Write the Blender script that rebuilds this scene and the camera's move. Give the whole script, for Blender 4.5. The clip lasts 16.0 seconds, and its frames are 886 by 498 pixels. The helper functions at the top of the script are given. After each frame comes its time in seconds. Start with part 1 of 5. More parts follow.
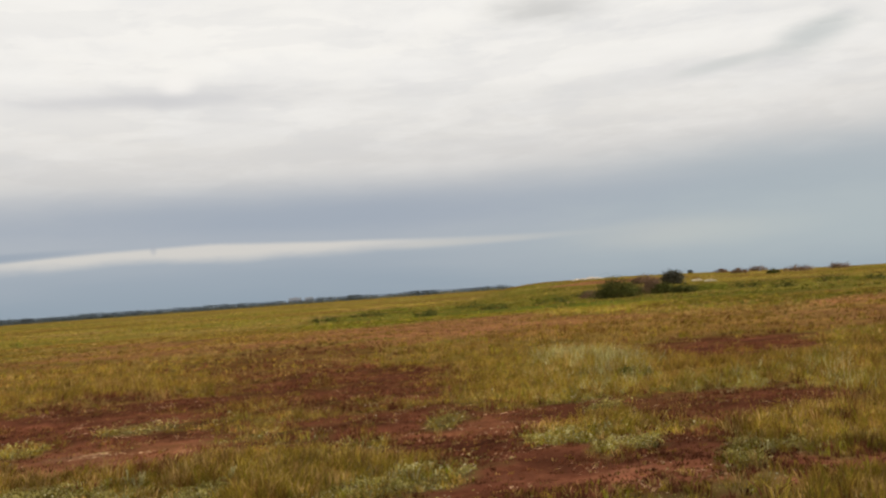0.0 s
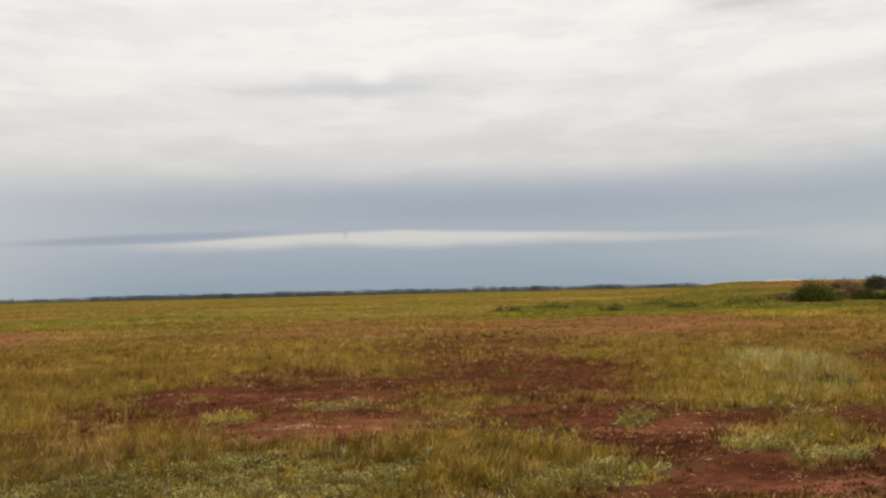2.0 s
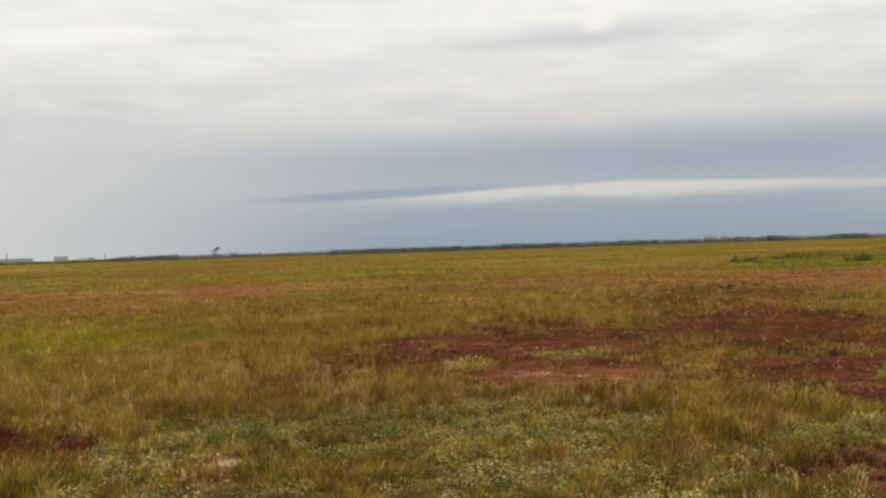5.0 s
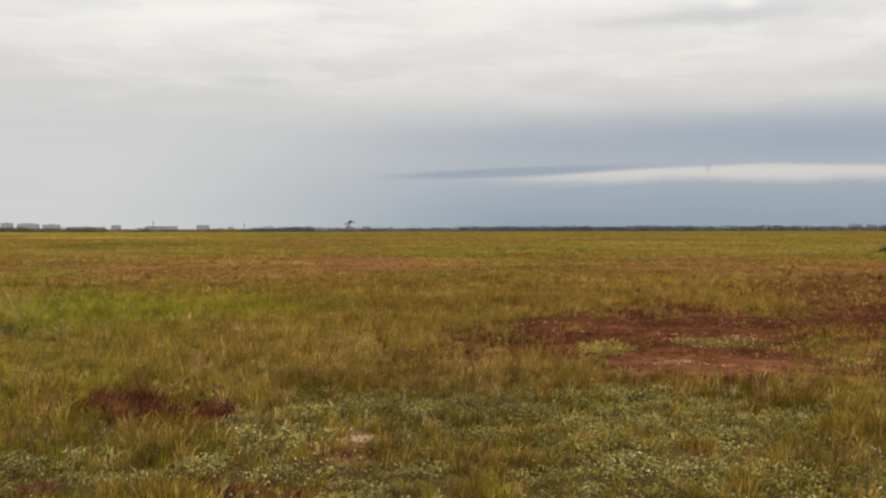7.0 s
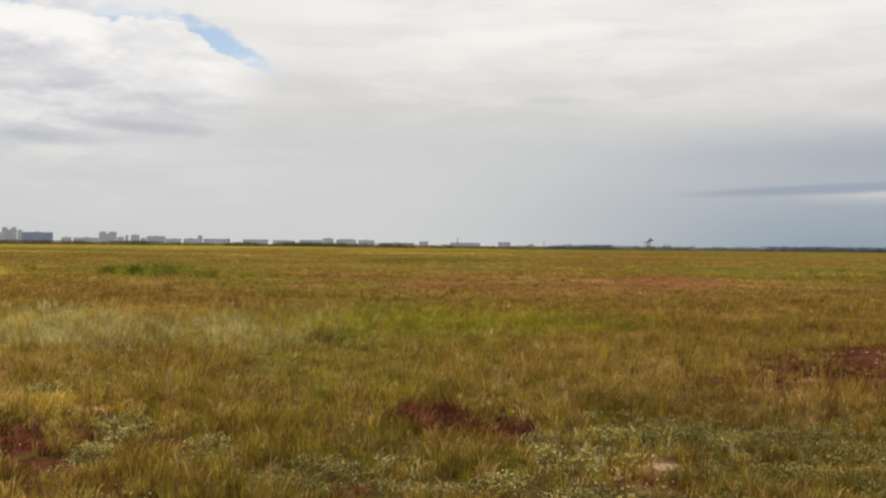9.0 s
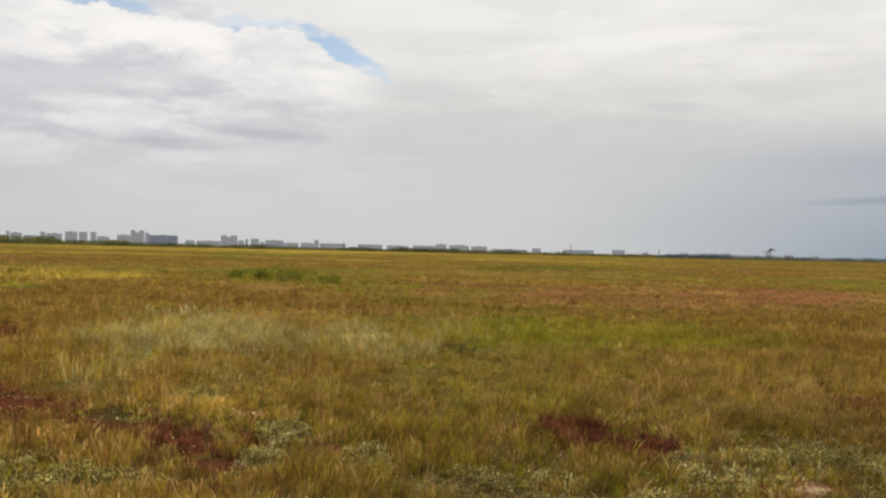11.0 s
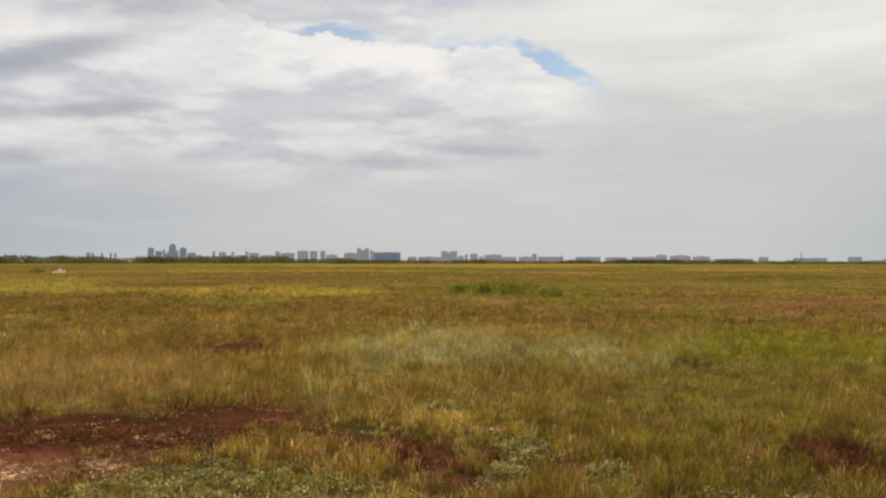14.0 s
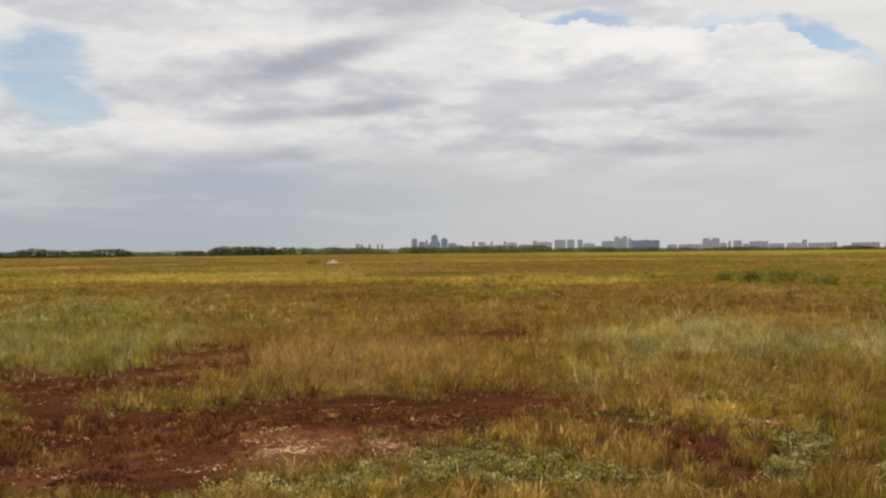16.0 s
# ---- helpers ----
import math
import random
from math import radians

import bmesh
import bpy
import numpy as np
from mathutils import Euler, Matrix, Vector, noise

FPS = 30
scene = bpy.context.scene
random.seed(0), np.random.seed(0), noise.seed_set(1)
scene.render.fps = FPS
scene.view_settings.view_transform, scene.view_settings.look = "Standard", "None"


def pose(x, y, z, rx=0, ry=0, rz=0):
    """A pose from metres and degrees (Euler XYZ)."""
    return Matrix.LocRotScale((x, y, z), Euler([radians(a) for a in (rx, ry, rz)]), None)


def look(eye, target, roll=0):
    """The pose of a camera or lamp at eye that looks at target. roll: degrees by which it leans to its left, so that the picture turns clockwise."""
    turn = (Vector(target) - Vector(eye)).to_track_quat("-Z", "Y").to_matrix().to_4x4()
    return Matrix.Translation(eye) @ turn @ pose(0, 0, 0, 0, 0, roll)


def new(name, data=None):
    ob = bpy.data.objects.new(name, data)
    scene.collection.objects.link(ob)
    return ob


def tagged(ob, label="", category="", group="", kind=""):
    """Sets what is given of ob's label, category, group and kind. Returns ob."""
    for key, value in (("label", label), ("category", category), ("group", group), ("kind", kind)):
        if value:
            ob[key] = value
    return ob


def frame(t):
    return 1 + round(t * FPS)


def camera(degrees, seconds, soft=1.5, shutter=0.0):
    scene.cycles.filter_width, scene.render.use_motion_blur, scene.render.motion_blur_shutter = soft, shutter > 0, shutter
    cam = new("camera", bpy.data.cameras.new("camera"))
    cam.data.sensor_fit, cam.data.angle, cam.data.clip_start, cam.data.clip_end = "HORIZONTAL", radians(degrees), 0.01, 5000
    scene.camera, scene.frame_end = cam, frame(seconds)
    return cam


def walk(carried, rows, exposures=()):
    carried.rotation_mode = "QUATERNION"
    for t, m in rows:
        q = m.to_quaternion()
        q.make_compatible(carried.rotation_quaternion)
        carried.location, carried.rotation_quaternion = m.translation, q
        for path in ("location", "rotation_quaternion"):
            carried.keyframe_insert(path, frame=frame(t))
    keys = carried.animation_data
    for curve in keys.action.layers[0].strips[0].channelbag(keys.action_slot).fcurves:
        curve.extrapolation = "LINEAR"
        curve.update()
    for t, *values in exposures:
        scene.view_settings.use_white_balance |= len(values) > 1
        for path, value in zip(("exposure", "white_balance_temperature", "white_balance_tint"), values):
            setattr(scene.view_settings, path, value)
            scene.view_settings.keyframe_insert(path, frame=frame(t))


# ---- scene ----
# A wide steppe meadow under a clouded sky, a town far off on the horizon.
cam = camera(47.7, 16.0, soft=2.3)
walk(cam, [
    (0.0, pose(0.439, -0.025, 1.516, 92.423, 4.105, -15.941)),
    (0.5, pose(0.380, -0.034, 1.516, 92.815, 4.194, -12.672)),
    (1.0, pose(0.337, -0.051, 1.520, 92.481, 3.866, -9.416)),
    (1.5, pose(0.326, -0.053, 1.520, 92.507, 3.358, -6.639)),
    (2.0, pose(0.291, -0.062, 1.521, 92.392, 1.374, -5.498)),
    (2.5, pose(0.268, -0.063, 1.526, 92.183, 0.463, -3.991)),
    (3.0, pose(0.234, -0.070, 1.520, 91.958, 0.112, -1.988)),
    (3.5, pose(0.209, -0.084, 1.517, 91.553, 0.061, 0.489)),
    (4.0, pose(0.178, -0.104, 1.513, 91.393, 0.491, 3.727)),
    (4.2, pose(0.170, -0.119, 1.504, 91.201, 0.671, 4.809)),
    (6.3, pose(0.081, 0.241, 1.482, 88.442, 0.886, 10.498)),
    (6.5, pose(0.046, 0.243, 1.479, 88.597, -0.407, 11.250)),
    (7.0, pose(0.020, 0.243, 1.483, 88.862, 0.104, 14.798)),
    (7.5, pose(0.002, 0.227, 1.491, 89.766, 0.679, 20.467)),
    (8.0, pose(-0.014, 0.213, 1.484, 89.626, 0.629, 25.645)),
    (8.5, pose(-0.010, 0.216, 1.499, 89.684, 0.034, 30.122)),
    (9.0, pose(-0.041, 0.307, 1.496, 89.820, -0.564, 31.754)),
    (9.2, pose(-0.086, 0.334, 1.484, 89.403, -0.898, 32.959)),
    (11.3, pose(-0.140, -0.120, 1.600, 90.502, -0.130, 39.341)),
    (11.5, pose(-0.152, -0.127, 1.602, 90.958, 1.804, 39.291)),
    (12.0, pose(-0.251, -0.120, 1.591, 90.201, 1.203, 42.346)),
    (12.5, pose(-0.279, -0.081, 1.604, 90.740, 0.569, 44.039)),
    (13.0, pose(-0.286, -0.094, 1.602, 90.535, 0.216, 47.061)),
    (13.5, pose(-0.289, -0.107, 1.602, 90.504, 0.012, 48.374)),
    (14.0, pose(-0.289, -0.129, 1.603, 90.711, -0.005, 50.587)),
    (14.5, pose(-0.318, -0.148, 1.608, 90.658, -0.032, 53.470)),
    (15.0, pose(-0.318, -0.175, 1.608, 90.977, 0.225, 57.681)),
    (15.5, pose(-0.315, -0.193, 1.592, 90.114, 0.363, 62.113)),
    (16.0, pose(-0.337, -0.194, 1.588, 90.146, 0.604, 65.215)),
], [(0.0, 0.0), (9.2, 0.0), (12.5, -0.06), (15.0, -0.10), (16.0, -0.10)])

# ---------------------------------------------------------------- sky and sun
SUN_EL, SUN_AZ = 48.0, 205.0          # azimuths are degrees, turning left from +y


class Graph:
    """Short hand for building node trees."""

    def __init__(self, tree):
        self.tree = tree

    def node(self, kind, ins=None):
        n = self.tree.nodes.new(kind)
        for key, value in (ins or {}).items():
            self.plug(n.inputs[key], value)
        return n

    def plug(self, socket, value):
        if isinstance(value, bpy.types.NodeSocket):
            self.tree.links.new(value, socket)
        elif isinstance(value, tuple) and len(value) == 3 and socket.type == "RGBA":
            socket.default_value = (*value, 1.0)
        else:
            socket.default_value = value

    def math(self, op, a, b=0.0, c=0.0, clamp=False):
        n = self.tree.nodes.new("ShaderNodeMath")
        n.operation, n.use_clamp = op, clamp
        for i, v in enumerate((a, b, c)):
            self.plug(n.inputs[i], v)
        return n.outputs[0]

    def step(self, v, lo, hi, a=0.0, b=1.0):
        n = self.tree.nodes.new("ShaderNodeMapRange")
        n.interpolation_type = "SMOOTHSTEP"
        for i, x in enumerate((v, lo, hi, a, b)):
            self.plug(n.inputs[i], x)
        return n.outputs[0]

    def noise(self, vec, scale, detail=4.0, rough=0.55, warp=0.0):
        n = self.tree.nodes.new("ShaderNodeTexNoise")
        self.plug(n.inputs["Vector"], vec)
        n.inputs["Scale"].default_value, n.inputs["Detail"].default_value = scale, detail
        n.inputs["Roughness"].default_value, n.inputs["Distortion"].default_value = rough, warp
        return n.outputs["Fac"]

    def mix(self, fac, a, b, blend="MIX"):
        n = self.tree.nodes.new("ShaderNodeMix")
        n.data_type, n.blend_type = "RGBA", blend
        self.plug(n.inputs[0], fac)
        self.plug(n.inputs[6], a)
        self.plug(n.inputs[7], b)
        return n.outputs[2]

    def ramp(self, fac, *stops):
        n = self.tree.nodes.new("ShaderNodeValToRGB")
        while len(n.color_ramp.elements) < len(stops):
            n.color_ramp.elements.new(0.5)
        for e, (p, c) in zip(n.color_ramp.elements, stops):
            e.position, e.color = p, (*c, 1.0)
        self.plug(n.inputs[0], fac)
        return n.outputs[0]

    def scaled(self, vec, x, y, z, shift=(0.0, 0.0, 0.0)):
        n = self.tree.nodes.new("ShaderNodeMapping")
        self.plug(n.inputs[0], vec)
        n.inputs["Location"].default_value = shift
        n.inputs["Scale"].default_value = (x, y, z)
        return n.outputs[0]


def build_sky():
    world = bpy.data.worlds.new("sky")
    scene.world = world
    world.use_nodes = True
    tree = world.node_tree
    tree.nodes.clear()
    g = Graph(tree)
    way = g.node("ShaderNodeTexCoord").outputs["Generated"]
    xyz = g.node("ShaderNodeSeparateXYZ", {0: way}).outputs
    az = g.math("DEGREES", g.math("ARCTAN2", g.math("MULTIPLY", xyz[0], -1.0), xyz[1]))
    el = g.math("DEGREES", g.math("ARCSINE", xyz[2]))

    nishita = tree.nodes.new("ShaderNodeTexSky")
    nishita.sky_type, nishita.sun_disc = "NISHITA", False
    nishita.sun_elevation, nishita.sun_rotation = radians(SUN_EL), radians(-SUN_AZ)
    clear = g.mix(1.0, nishita.outputs[0], (0.135, 0.135, 0.135), "MULTIPLY")

    flat = g.scaled(way, 1.0, 1.0, 4.5)
    streak = g.scaled(way, 1.0, 1.0, 9.0)
    n_soft = g.noise(streak, 2.2, 4.0, 0.5)
    n_fine = g.noise(flat, 9.0, 7.0, 0.6, 0.25)
    w3 = g.math("SUBTRACT", g.noise(g.scaled(way, 1.0, 1.0, 2.2), 22.0, 6.0, 0.62), 0.5)
    w1 = g.math("SUBTRACT", g.noise(flat, 7.0, 5.0, 0.6), 0.5)
    w2 = g.math("SUBTRACT", g.noise(g.scaled(way, 1.3, -1.1, 6.0), 6.0, 5.0, 0.6), 0.5)

    def blob(a, e, ha, he, soft=0.6, ragged=0.5, tilt=0.0, puff=0.0):
        """A soft-edged region of the sky: azimuth, elevation and half extents in degrees."""
        da = g.math("SUBTRACT", az, a)
        de = g.math("SUBTRACT", g.math("SUBTRACT", el, e), g.math("MULTIPLY", da, tilt))
        u = g.math("ADD", g.math("ADD", g.math("DIVIDE", da, ha), g.math("MULTIPLY", w3, ragged)), g.math("MULTIPLY", w1, ragged * 3.0))
        v = g.math("ADD", g.math("DIVIDE", de, he), g.math("MULTIPLY", w2, ragged * 3.0))
        if puff:
            v = g.math("ADD", v, g.math("MULTIPLY", w3, puff))
        d = g.math("SQRT", g.math("ADD", g.math("MULTIPLY", u, u), g.math("MULTIPLY", v, v)))
        return g.step(d, 1.0 - soft, 1.0 + soft, 1.0, 0.0)

    def profile(v, lo, hi, high, *points):
        """A height over a line of azimuths: linear between (azimuth, height) points."""
        share = g.math("DIVIDE", g.math("SUBTRACT", v, lo), hi - lo, clamp=True)
        grey = g.ramp(share, *[((p - lo) / (hi - lo), (h / high,) * 3) for p, h in points])
        return g.math("MULTIPLY", grey, high)

    def billow(scale, flatness, lift, seed, contrast=0.105):
        """Cloud relief: bright where the cloud thins out upwards, dark at its bases."""
        a = g.noise(g.scaled(way, 1.0, 1.0, flatness, (seed, 0.0, 0.0)), scale, 7.0, 0.56, 0.25)
        b = g.noise(g.scaled(way, 1.0, 1.0, flatness, (seed, 0.0, lift * flatness)), scale, 7.0, 0.56, 0.25)
        return g.step(g.math("SUBTRACT", a, b), -contrast, contrast)

    def lay(col, mask, colour, amount=1.0):
        return g.mix(g.math("MULTIPLY", mask, amount), col, colour)

    # stratus: blue-grey low down, creamy white higher up, brightest overhead
    veil = g.ramp(g.math("DIVIDE", el, 90.0), (0.0, (0.29, 0.355, 0.42)), (0.022, (0.34, 0.395, 0.455)),
                  (0.05, (0.47, 0.50, 0.535)), (0.085, (0.69, 0.67, 0.645)), (0.14, (0.92, 0.895, 0.85)),
                  (0.45, (0.95, 0.94, 0.92)), (1.0, (1.1, 1.09, 1.07)))
    east = g.math("MULTIPLY", g.step(az, 8.0, 36.0), g.step(az, 62.0, 82.0, 1.0, 0.45))
    veil = lay(veil, g.math("MULTIPLY", east, g.step(el, 3.5, 12.0, 0.9, 0.0)), (0.66, 0.66, 0.645))
    veil = g.mix(g.step(n_soft, 0.36, 0.66, 0.0, 0.20), veil, (0.50, 0.51, 0.53))
    wisps = g.noise(g.scaled(way, 1.0, 1.0, 2.6), 9.0, 7.0, 0.58, 0.3)
    high = g.step(el, 5.0, 10.0)
    veil = g.mix(g.math("MULTIPLY", high, g.step(wisps, 0.44, 0.68, 0.0, 0.30)), veil, (0.68, 0.68, 0.69))
    veil = g.mix(g.math("MULTIPLY", high, g.step(n_fine, 0.45, 0.72, 0.0, 0.35)), veil, (0.92, 0.90, 0.87))

    # long dark band with a bright slit under it
    veil = lay(veil, blob(-8.0, 4.9, 20.0, 1.3, 0.9, 0.22, 0.012), (0.32, 0.375, 0.455), 0.75)
    veil = lay(veil, blob(-38.0, 5.2, 12.0, 1.8, 0.9, 0.3), (0.34, 0.41, 0.46), 0.6)
    rag = g.math("MULTIPLY", w2, 0.9)
    upper = g.math("ADD", profile(az, -24.0, 20.0, 5.0, (-24.0, 2.9), (-15.0, 3.15), (-3.0, 3.55), (4.5, 3.3), (10.0, 3.0), (20.0, 2.75)), g.math("MULTIPLY", rag, 0.35))
    lower = g.math("ADD", profile(az, -24.0, 20.0, 5.0, (-24.0, 2.75), (-15.0, 2.72), (-7.0, 2.8), (-3.0, 2.62), (0.0, 2.7), (4.0, 2.72), (12.0, 2.6), (20.0, 2.5)), rag)
    slit = g.math("MULTIPLY", g.step(g.math("SUBTRACT", upper, el), -0.14, 0.16), g.step(g.math("SUBTRACT", el, lower), -0.35, 0.4))
    slit = g.math("MULTIPLY", slit, g.math("MULTIPLY", g.step(az, -23.0, -9.0), g.step(az, 15.0, 5.0)))
    veil = lay(veil, slit, (0.70, 0.665, 0.61), 0.8)
    veil = lay(veil, blob(-18.0, 2.75, 5.0, 0.18, 0.8, 0.25), (0.60, 0.58, 0.54), 0.5)
    veil = lay(veil, blob(-30.0, 2.3, 5.0, 0.7, 0.8, 0.3), (0.60, 0.58, 0.53), 0.5)
    veil = lay(veil, blob(10.8, 3.24, 6.2, 0.24, 0.5, 0.14, -0.035), (0.335, 0.385, 0.45), 0.95)
    veil = lay(veil, blob(3.1, 3.47, 0.7, 0.07, 0.7, 0.1), (0.42, 0.45, 0.49), 0.7)
    veil = lay(veil, blob(0.0, 3.45, 0.16, 0.28, 0.8, 0.3), (0.40, 0.43, 0.48), 0.55)
    veil = lay(veil, blob(-1.0, 11.7, 9.0, 0.7, 0.9, 0.5), (0.58, 0.58, 0.60), 0.4)
    veil = lay(veil, blob(-37.4, 12.2, 2.0, 0.75, 0.8, 0.5, -0.2), (0.47, 0.505, 0.505), 0.75)
    veil = lay(veil, blob(-32.5, 11.3, 2.5, 0.3, 0.8, 0.5, -0.1), (0.58, 0.60, 0.58), 0.6)
    veil = lay(veil, blob(-23.1, 15.4, 3.0, 0.7, 0.8, 0.5), (0.50, 0.50, 0.49), 0.6)
    veil = lay(veil, blob(28.0, 11.75, 5.0, 0.4, 0.8, 0.4, -0.05), (0.94, 0.92, 0.87), 0.7)
    veil = lay(veil, blob(25.8, 8.25, 1.6, 0.28, 0.8, 0.5), (0.52, 0.54, 0.55), 0.5)
    veil = lay(veil, blob(24.5, 12.2, 3.0, 0.3, 0.7, 0.4), (0.93, 0.90, 0.87), 0.7)
    # faint billows all over the high sheet
    soft = billow(6.0, 5.0, 0.022, 4.0, 0.11)
    veil = g.mix(g.math("MULTIPLY", high, g.step(soft, 0.45, 0.0, 0.0, 0.13)), veil, (0.56, 0.57, 0.60))
    veil = g.mix(g.math("MULTIPLY", high, g.step(soft, 0.55, 1.0, 0.0, 0.14)), veil, (0.94, 0.925, 0.895))

    veil = lay(veil, blob(-40.0, 2.0, 16.0, 2.2, 0.9, 0.25), (0.47, 0.53, 0.53), 0.6)
    # the heaped cloud's upper outline, and the openings of blue above it
    crest = profile(az, 38.0, 70.0, 20.0, (38.0, 6.5), (40.0, 8.3), (43.4, 10.0), (44.6, 10.7), (46.2, 11.65), (48.0, 12.1), (50.4, 12.1),
                    (52.0, 12.2), (54.0, 12.4), (57.0, 12.7), (59.0, 12.5), (60.5, 13.0), (62.0, 13.8), (66.0, 16.0), (70.0, 19.0))
    crest = g.math("ADD", crest, g.math("ADD", g.math("MULTIPLY", w3, 2.2), g.math("MULTIPLY", w1, 1.6)))
    above = g.math("SUBTRACT", el, crest)
    reach = profile(az, 40.0, 62.0, 2.0, (40.0, 0.0), (41.5, 0.3), (43.8, 1.5), (46.0, 1.1), (48.0, 0.55), (50.3, 0.55), (52.0, 0.1), (54.0, 0.3), (55.5, 0.6), (58.2, 0.6), (60.0, 0.2), (62.0, 0.0))
    gaps = g.math("MULTIPLY", g.step(above, -0.05, 0.15), g.step(g.math("SUBTRACT", g.math("ADD", reach, g.math("MULTIPLY", w2, 1.2)), above), -0.5, 0.3))
    gaps = g.math("MULTIPLY", gaps, g.step(reach, 0.0, 0.7))
    for a, e, ha, he in ((86.8, 9.6, 2.6, 2.3), (85.0, 7.9, 1.7, 0.8), (51.0, 15.5, 6.0, 0.9), (100.0, 14.0, 9.0, 2.5)):
        gaps = g.math("MAXIMUM", gaps, blob(a, e, ha, he, 0.55, 0.6))
    veil = lay(veil, gaps, g.mix(0.18, clear, (0.64, 0.70, 0.76)), 0.9)
    veil = lay(veil, g.math("MULTIPLY", gaps, g.step(wisps, 0.46, 0.60)), (0.84, 0.85, 0.86), 0.75)

    # cumulus with lit heads and grey bases
    body = billow(5.5, 3.4, 0.020, 0.0)
    tuft = billow(20.0, 2.4, 0.006, 2.0, 0.10)
    lit = g.math("ADD", g.math("MULTIPLY", body, 0.72), g.math("MULTIPLY", tuft, 0.28))
    field = g.math("MULTIPLY", g.step(g.math("ADD", az, g.math("MULTIPLY", w1, 16.0)), 41.0, 56.0), g.step(g.math("ADD", el, g.math("MULTIPLY", w2, 5.0)), 3.2, 7.0))
    field = g.math("MULTIPLY", field, g.step(el, 16.0, 40.0, 1.0, 0.35))
    field = g.math("MULTIPLY", field, g.step(gaps, 0.2, 0.8, 1.0, 0.0))
    white = g.ramp(lit, (0.0, (0.56, 0.57, 0.63)), (0.4, (0.69, 0.69, 0.72)), (0.7, (0.81, 0.795, 0.79)), (1.0, (0.90, 0.875, 0.86)))
    veil = lay(veil, field, white, 0.8)
    # the nearest heap: brightest along its crest, greyer and streaked towards its base
    head = g.math("MULTIPLY", g.step(above, 0.10, -0.12), g.math("MULTIPLY", g.step(az, 40.5, 45.5), g.step(az, 70.0, 60.0)))
    bright = g.math("ADD", g.math("MULTIPLY", g.step(above, -3.4, -0.3), 0.55), g.math("MULTIPLY", lit, 0.6))
    inside = g.ramp(bright, (0.12, (0.62, 0.625, 0.665)), (0.45, (0.77, 0.765, 0.77)), (0.8, (0.92, 0.895, 0.87)), (1.0, (0.97, 0.945, 0.92)))
    veil = lay(veil, g.math("MULTIPLY", head, g.step(el, 5.0, 9.5)), inside, 0.9)
    for a, e, ha, he, k in ((64.3, 8.75, 1.6, 0.35, 0.7), (72.4, 9.3, 1.3, 0.55, 0.6), (60.3, 10.3, 2.6, 0.4, 0.6), (66.5, 12.0, 2.0, 0.9, 0.4), (75.0, 12.6, 6.0, 1.1, 0.4), (80.5, 6.6, 3.5, 0.9, 0.45)):
        veil = lay(veil, blob(a, e, ha, he, 0.6, 0.5), (0.93, 0.90, 0.875), k)
    for a, e, ha, he, tilt, k in ((72.0, 10.9, 4.6, 0.75, -0.25, 0.8), (69.4, 8.25, 3.4, 0.42, -0.12, 0.7), (75.3, 7.7, 2.3, 0.5, -0.1, 0.65), (75.2, 5.5, 3.2, 0.42, -0.08, 0.6),
                                  (66.5, 13.8, 4.0, 0.9, -0.1, 0.5), (48.3, 6.3, 2.9, 0.32, 0.04, 0.4), (48.2, 7.9, 2.6, 0.3, -0.06, 0.3), (52.5, 5.6, 4.0, 0.3, 0.0, 0.4),
                                  (56.0, 8.2, 4.0, 0.3, -0.05, 0.25), (62.0, 7.2, 5.0, 0.3, 0.0, 0.25), (59.0, 5.9, 5.0, 0.3, 0.0, 0.25), (86.5, 4.8, 4.5, 0.5, 0.0, 0.3)):
        veil = lay(veil, blob(a, e, ha, he, 0.75, 0.55, tilt), (0.385, 0.40, 0.46), k)
    veil = lay(veil, blob(77.0, 2.4, 13.0, 1.9, 0.9, 0.25), (0.44, 0.475, 0.54), 0.5)
    veil = lay(veil, blob(77.5, 4.4, 4.5, 0.9, 0.9, 0.5), (0.38, 0.44, 0.54), 0.5)
    thin = g.noise(g.scaled(way, 1.0, 1.0, 7.0), 5.0, 6.0, 0.6, 0.2)
    veil = lay(veil, g.math("MULTIPLY", g.step(thin, 0.45, 0.68), g.math("MULTIPLY", g.step(el, 1.0, 3.0), g.step(az, 30.0, 50.0))), (0.74, 0.735, 0.73), 0.4)
    veil = lay(veil, blob(-1.8, 12.4, 0.9, 0.55, 0.7, 0.4), (0.93, 0.90, 0.86), 0.8)
    veil = lay(veil, blob(1.0, 11.5, 4.5, 0.35, 0.8, 0.5), (0.56, 0.56, 0.58), 0.5)

    bg = g.node("ShaderNodeBackground", {"Color": veil, "Strength": 1.0})
    out = tree.nodes.new("ShaderNodeOutputWorld")
    tree.links.new(bg.outputs[0], out.inputs[0])


build_sky()
sun = new("sun", bpy.data.lights.new("sun", "SUN"))
sun.data.energy, sun.data.angle, sun.data.color = 1.5, radians(12), (1.0, 0.95, 0.87)
s_az, s_el = radians(SUN_AZ), radians(SUN_EL)
sun.matrix_world = look((-math.sin(s_az) * 50, math.cos(s_az) * 50, 60), (0, 0, 60 - 50 * math.tan(s_el)))


# ---------------------------------------------------------------- materials
def shader(name):
    mat = bpy.data.materials.new(name)
    mat.use_nodes = True
    tree = mat.node_tree
    tree.nodes.clear()
    return mat, Graph(tree)


def finish(g, surface):
    out = g.tree.nodes.new("ShaderNodeOutputMaterial")
    g.tree.links.new(surface, out.inputs[0])


